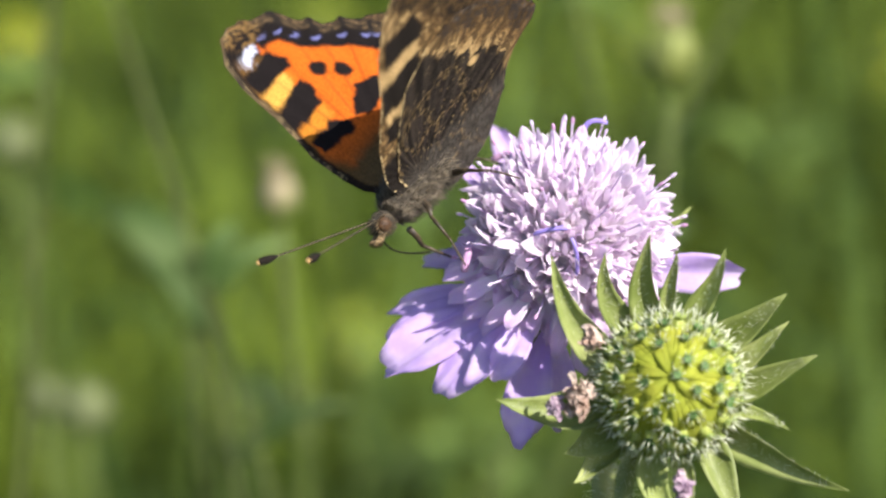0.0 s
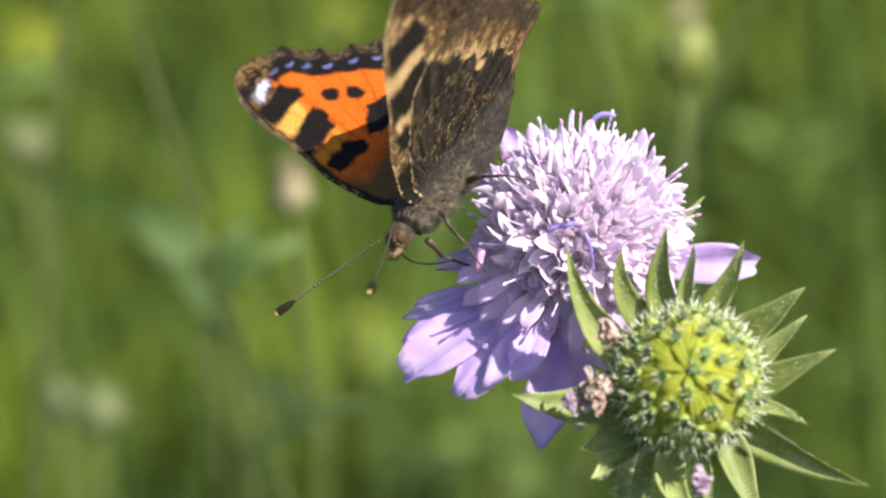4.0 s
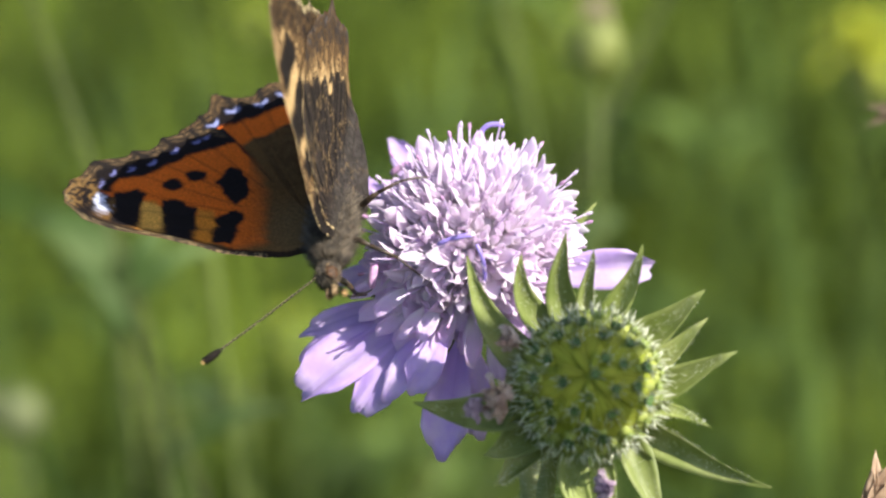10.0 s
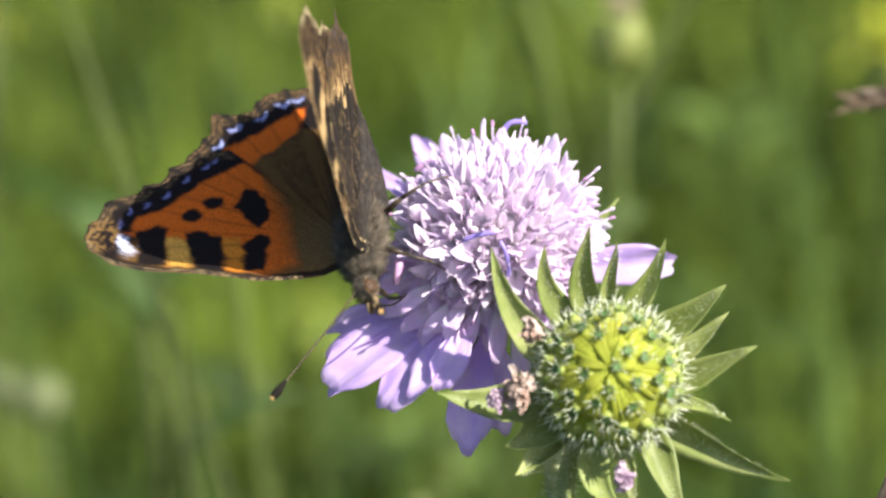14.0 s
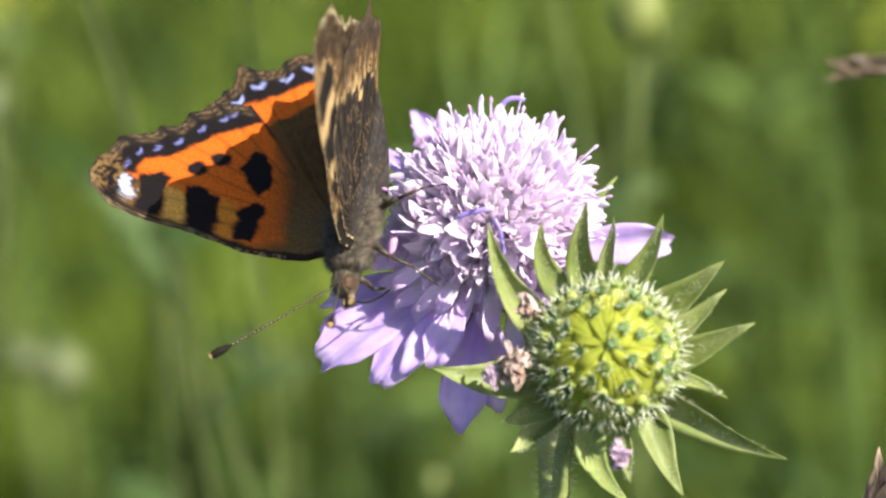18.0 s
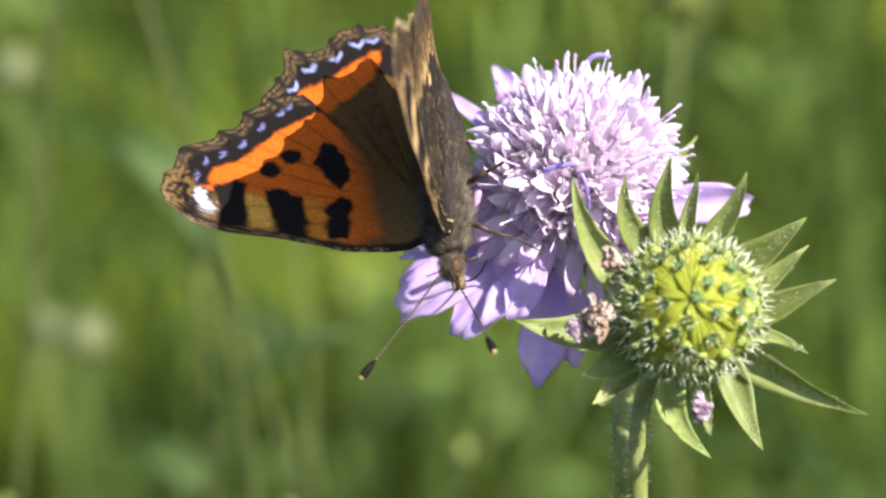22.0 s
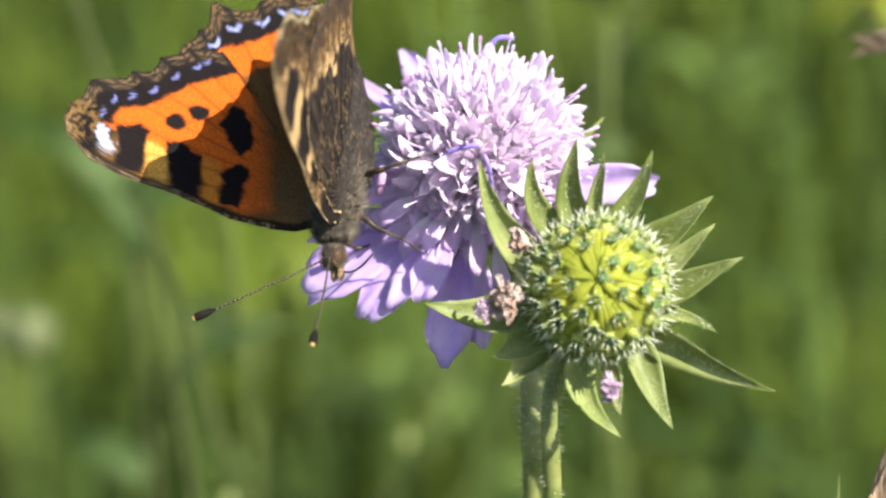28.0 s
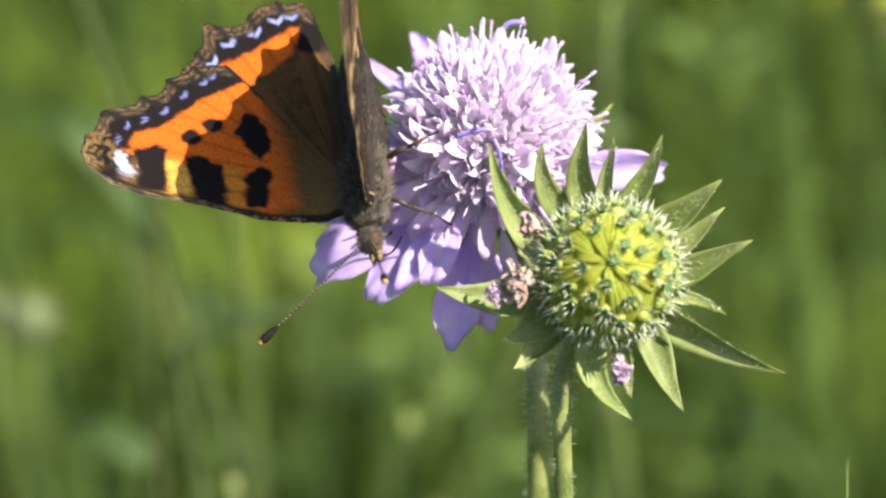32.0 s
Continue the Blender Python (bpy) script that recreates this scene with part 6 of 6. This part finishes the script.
    walk(antennae[0], [
        (0, feeler(-6.4, 0.3, -0.5, -0.911, 0.388, 0.139)),
        (0.5, feeler(-6.4, 0.3, -0.5, -0.883, 0.448, 0.138)),
        (1, feeler(-6.4, 0.3, -0.5, -0.954, 0.256, 0.158)),
        (2, feeler(-6.4, 0.3, -0.5, -0.995, 0.057, 0.086)),
        (3, feeler(-6.4, 0.3, -0.5, -0.932, 0.242, 0.270)),
        (5.5, feeler(-6.4, 0.3, -0.5, -0.788, 0.039, -0.614)),
        (6, feeler(-6.4, 0.3, -0.5, -0.892, 0.078, -0.444)),
        (7, feeler(-6.4, 0.3, -0.5, -0.680, 0.026, -0.733)),
        (8, feeler(-6.4, 0.3, -0.5, -0.835, 0.195, -0.515)),
        (9, feeler(-6.4, 0.3, -0.5, -0.802, 0.202, -0.562)),
        (10, feeler(-6.4, 0.3, -0.5, -0.753, 0.389, -0.531)),
        (11, feeler(-6.4, 0.3, -0.5, -0.768, 0.349, -0.537)),
        (12, feeler(-6.4, 0.3, -0.5, -0.772, 0.302, -0.559)),
        (13, feeler(-6.4, 0.3, -0.5, -0.740, 0.288, -0.608)),
        (14, feeler(-6.4, 0.3, -0.5, -0.826, 0.367, -0.428)),
        (16.5, feeler(-6.4, 0.3, -0.5, -0.690, 0.467, -0.553)),
        (17, feeler(-6.4, 0.3, -0.5, -0.771, 0.435, -0.466)),
        (18, feeler(-6.4, 0.3, -0.5, -0.715, 0.543, -0.441)),
        (19, feeler(-6.4, 0.3, -0.5, -0.735, 0.557, -0.386)),
        (20, feeler(-6.4, 0.3, -0.5, -0.814, 0.465, -0.349)),
        (21, feeler(-6.4, 0.3, -0.5, -0.802, 0.485, -0.349)),
        (22, feeler(-6.4, 0.3, -0.5, -0.814, 0.476, -0.334)),
        (23, feeler(-6.4, 0.3, -0.5, -0.812, 0.454, -0.366)),
        (24, feeler(-6.4, 0.3, -0.5, -0.830, 0.463, -0.311)),
        (25, feeler(-6.4, 0.3, -0.5, -0.739, 0.506, -0.445)),
        (25.5, feeler(-6.4, 0.3, -0.5, -0.685, 0.617, -0.387)),
        (27.5, feeler(-6.4, 0.3, -0.5, -0.493, 0.568, -0.659)),
        (28, feeler(-6.4, 0.3, -0.5, -0.589, 0.634, -0.501)),
        (29, feeler(-6.4, 0.3, -0.5, -0.595, 0.499, -0.630)),
        (30, feeler(-6.4, 0.3, -0.5, -0.556, 0.516, -0.652)),
        (31, feeler(-6.4, 0.3, -0.5, -0.608, 0.615, -0.502)),
        (32, feeler(-6.4, 0.3, -0.5, -0.700, 0.432, -0.568)),
    ])
    walk(antennae[1], [
        (0, feeler(-6.4, 0.3, 0.5, -0.801, 0.297, 0.520)),
        (1, feeler(-6.4, 0.3, 0.5, -0.787, 0.084, 0.611)),
        (3, feeler(-6.4, 0.3, 0.5, -0.717, 0.051, 0.695)),
        (18, feeler(-6.4, 0.3, 0.5, -0.732, 0.379, 0.567)),
        (19, feeler(-6.4, 0.3, 0.5, -0.744, 0.324, 0.584)),
        (22, feeler(-6.4, 0.3, 0.5, -0.843, 0.144, 0.518)),
        (23, feeler(-6.4, 0.3, 0.5, -0.838, 0.170, 0.518)),
        (25, feeler(-6.4, 0.3, 0.5, -0.756, 0.083, 0.649)),
        (25.5, feeler(-6.4, 0.3, 0.5, -0.784, 0.016, 0.620)),
        (27.5, feeler(-6.4, 0.3, 0.5, -0.850, 0.377, 0.368)),
        (28, feeler(-6.4, 0.3, 0.5, -0.843, 0.379, 0.381)),
        (29, feeler(-6.4, 0.3, 0.5, -0.752, 0.434, 0.495)),
        (30, feeler(-6.4, 0.3, 0.5, -0.682, 0.500, 0.533)),
        (32, feeler(-6.4, 0.3, 0.5, -0.682, 0.500, 0.533)),
    ])


motions()
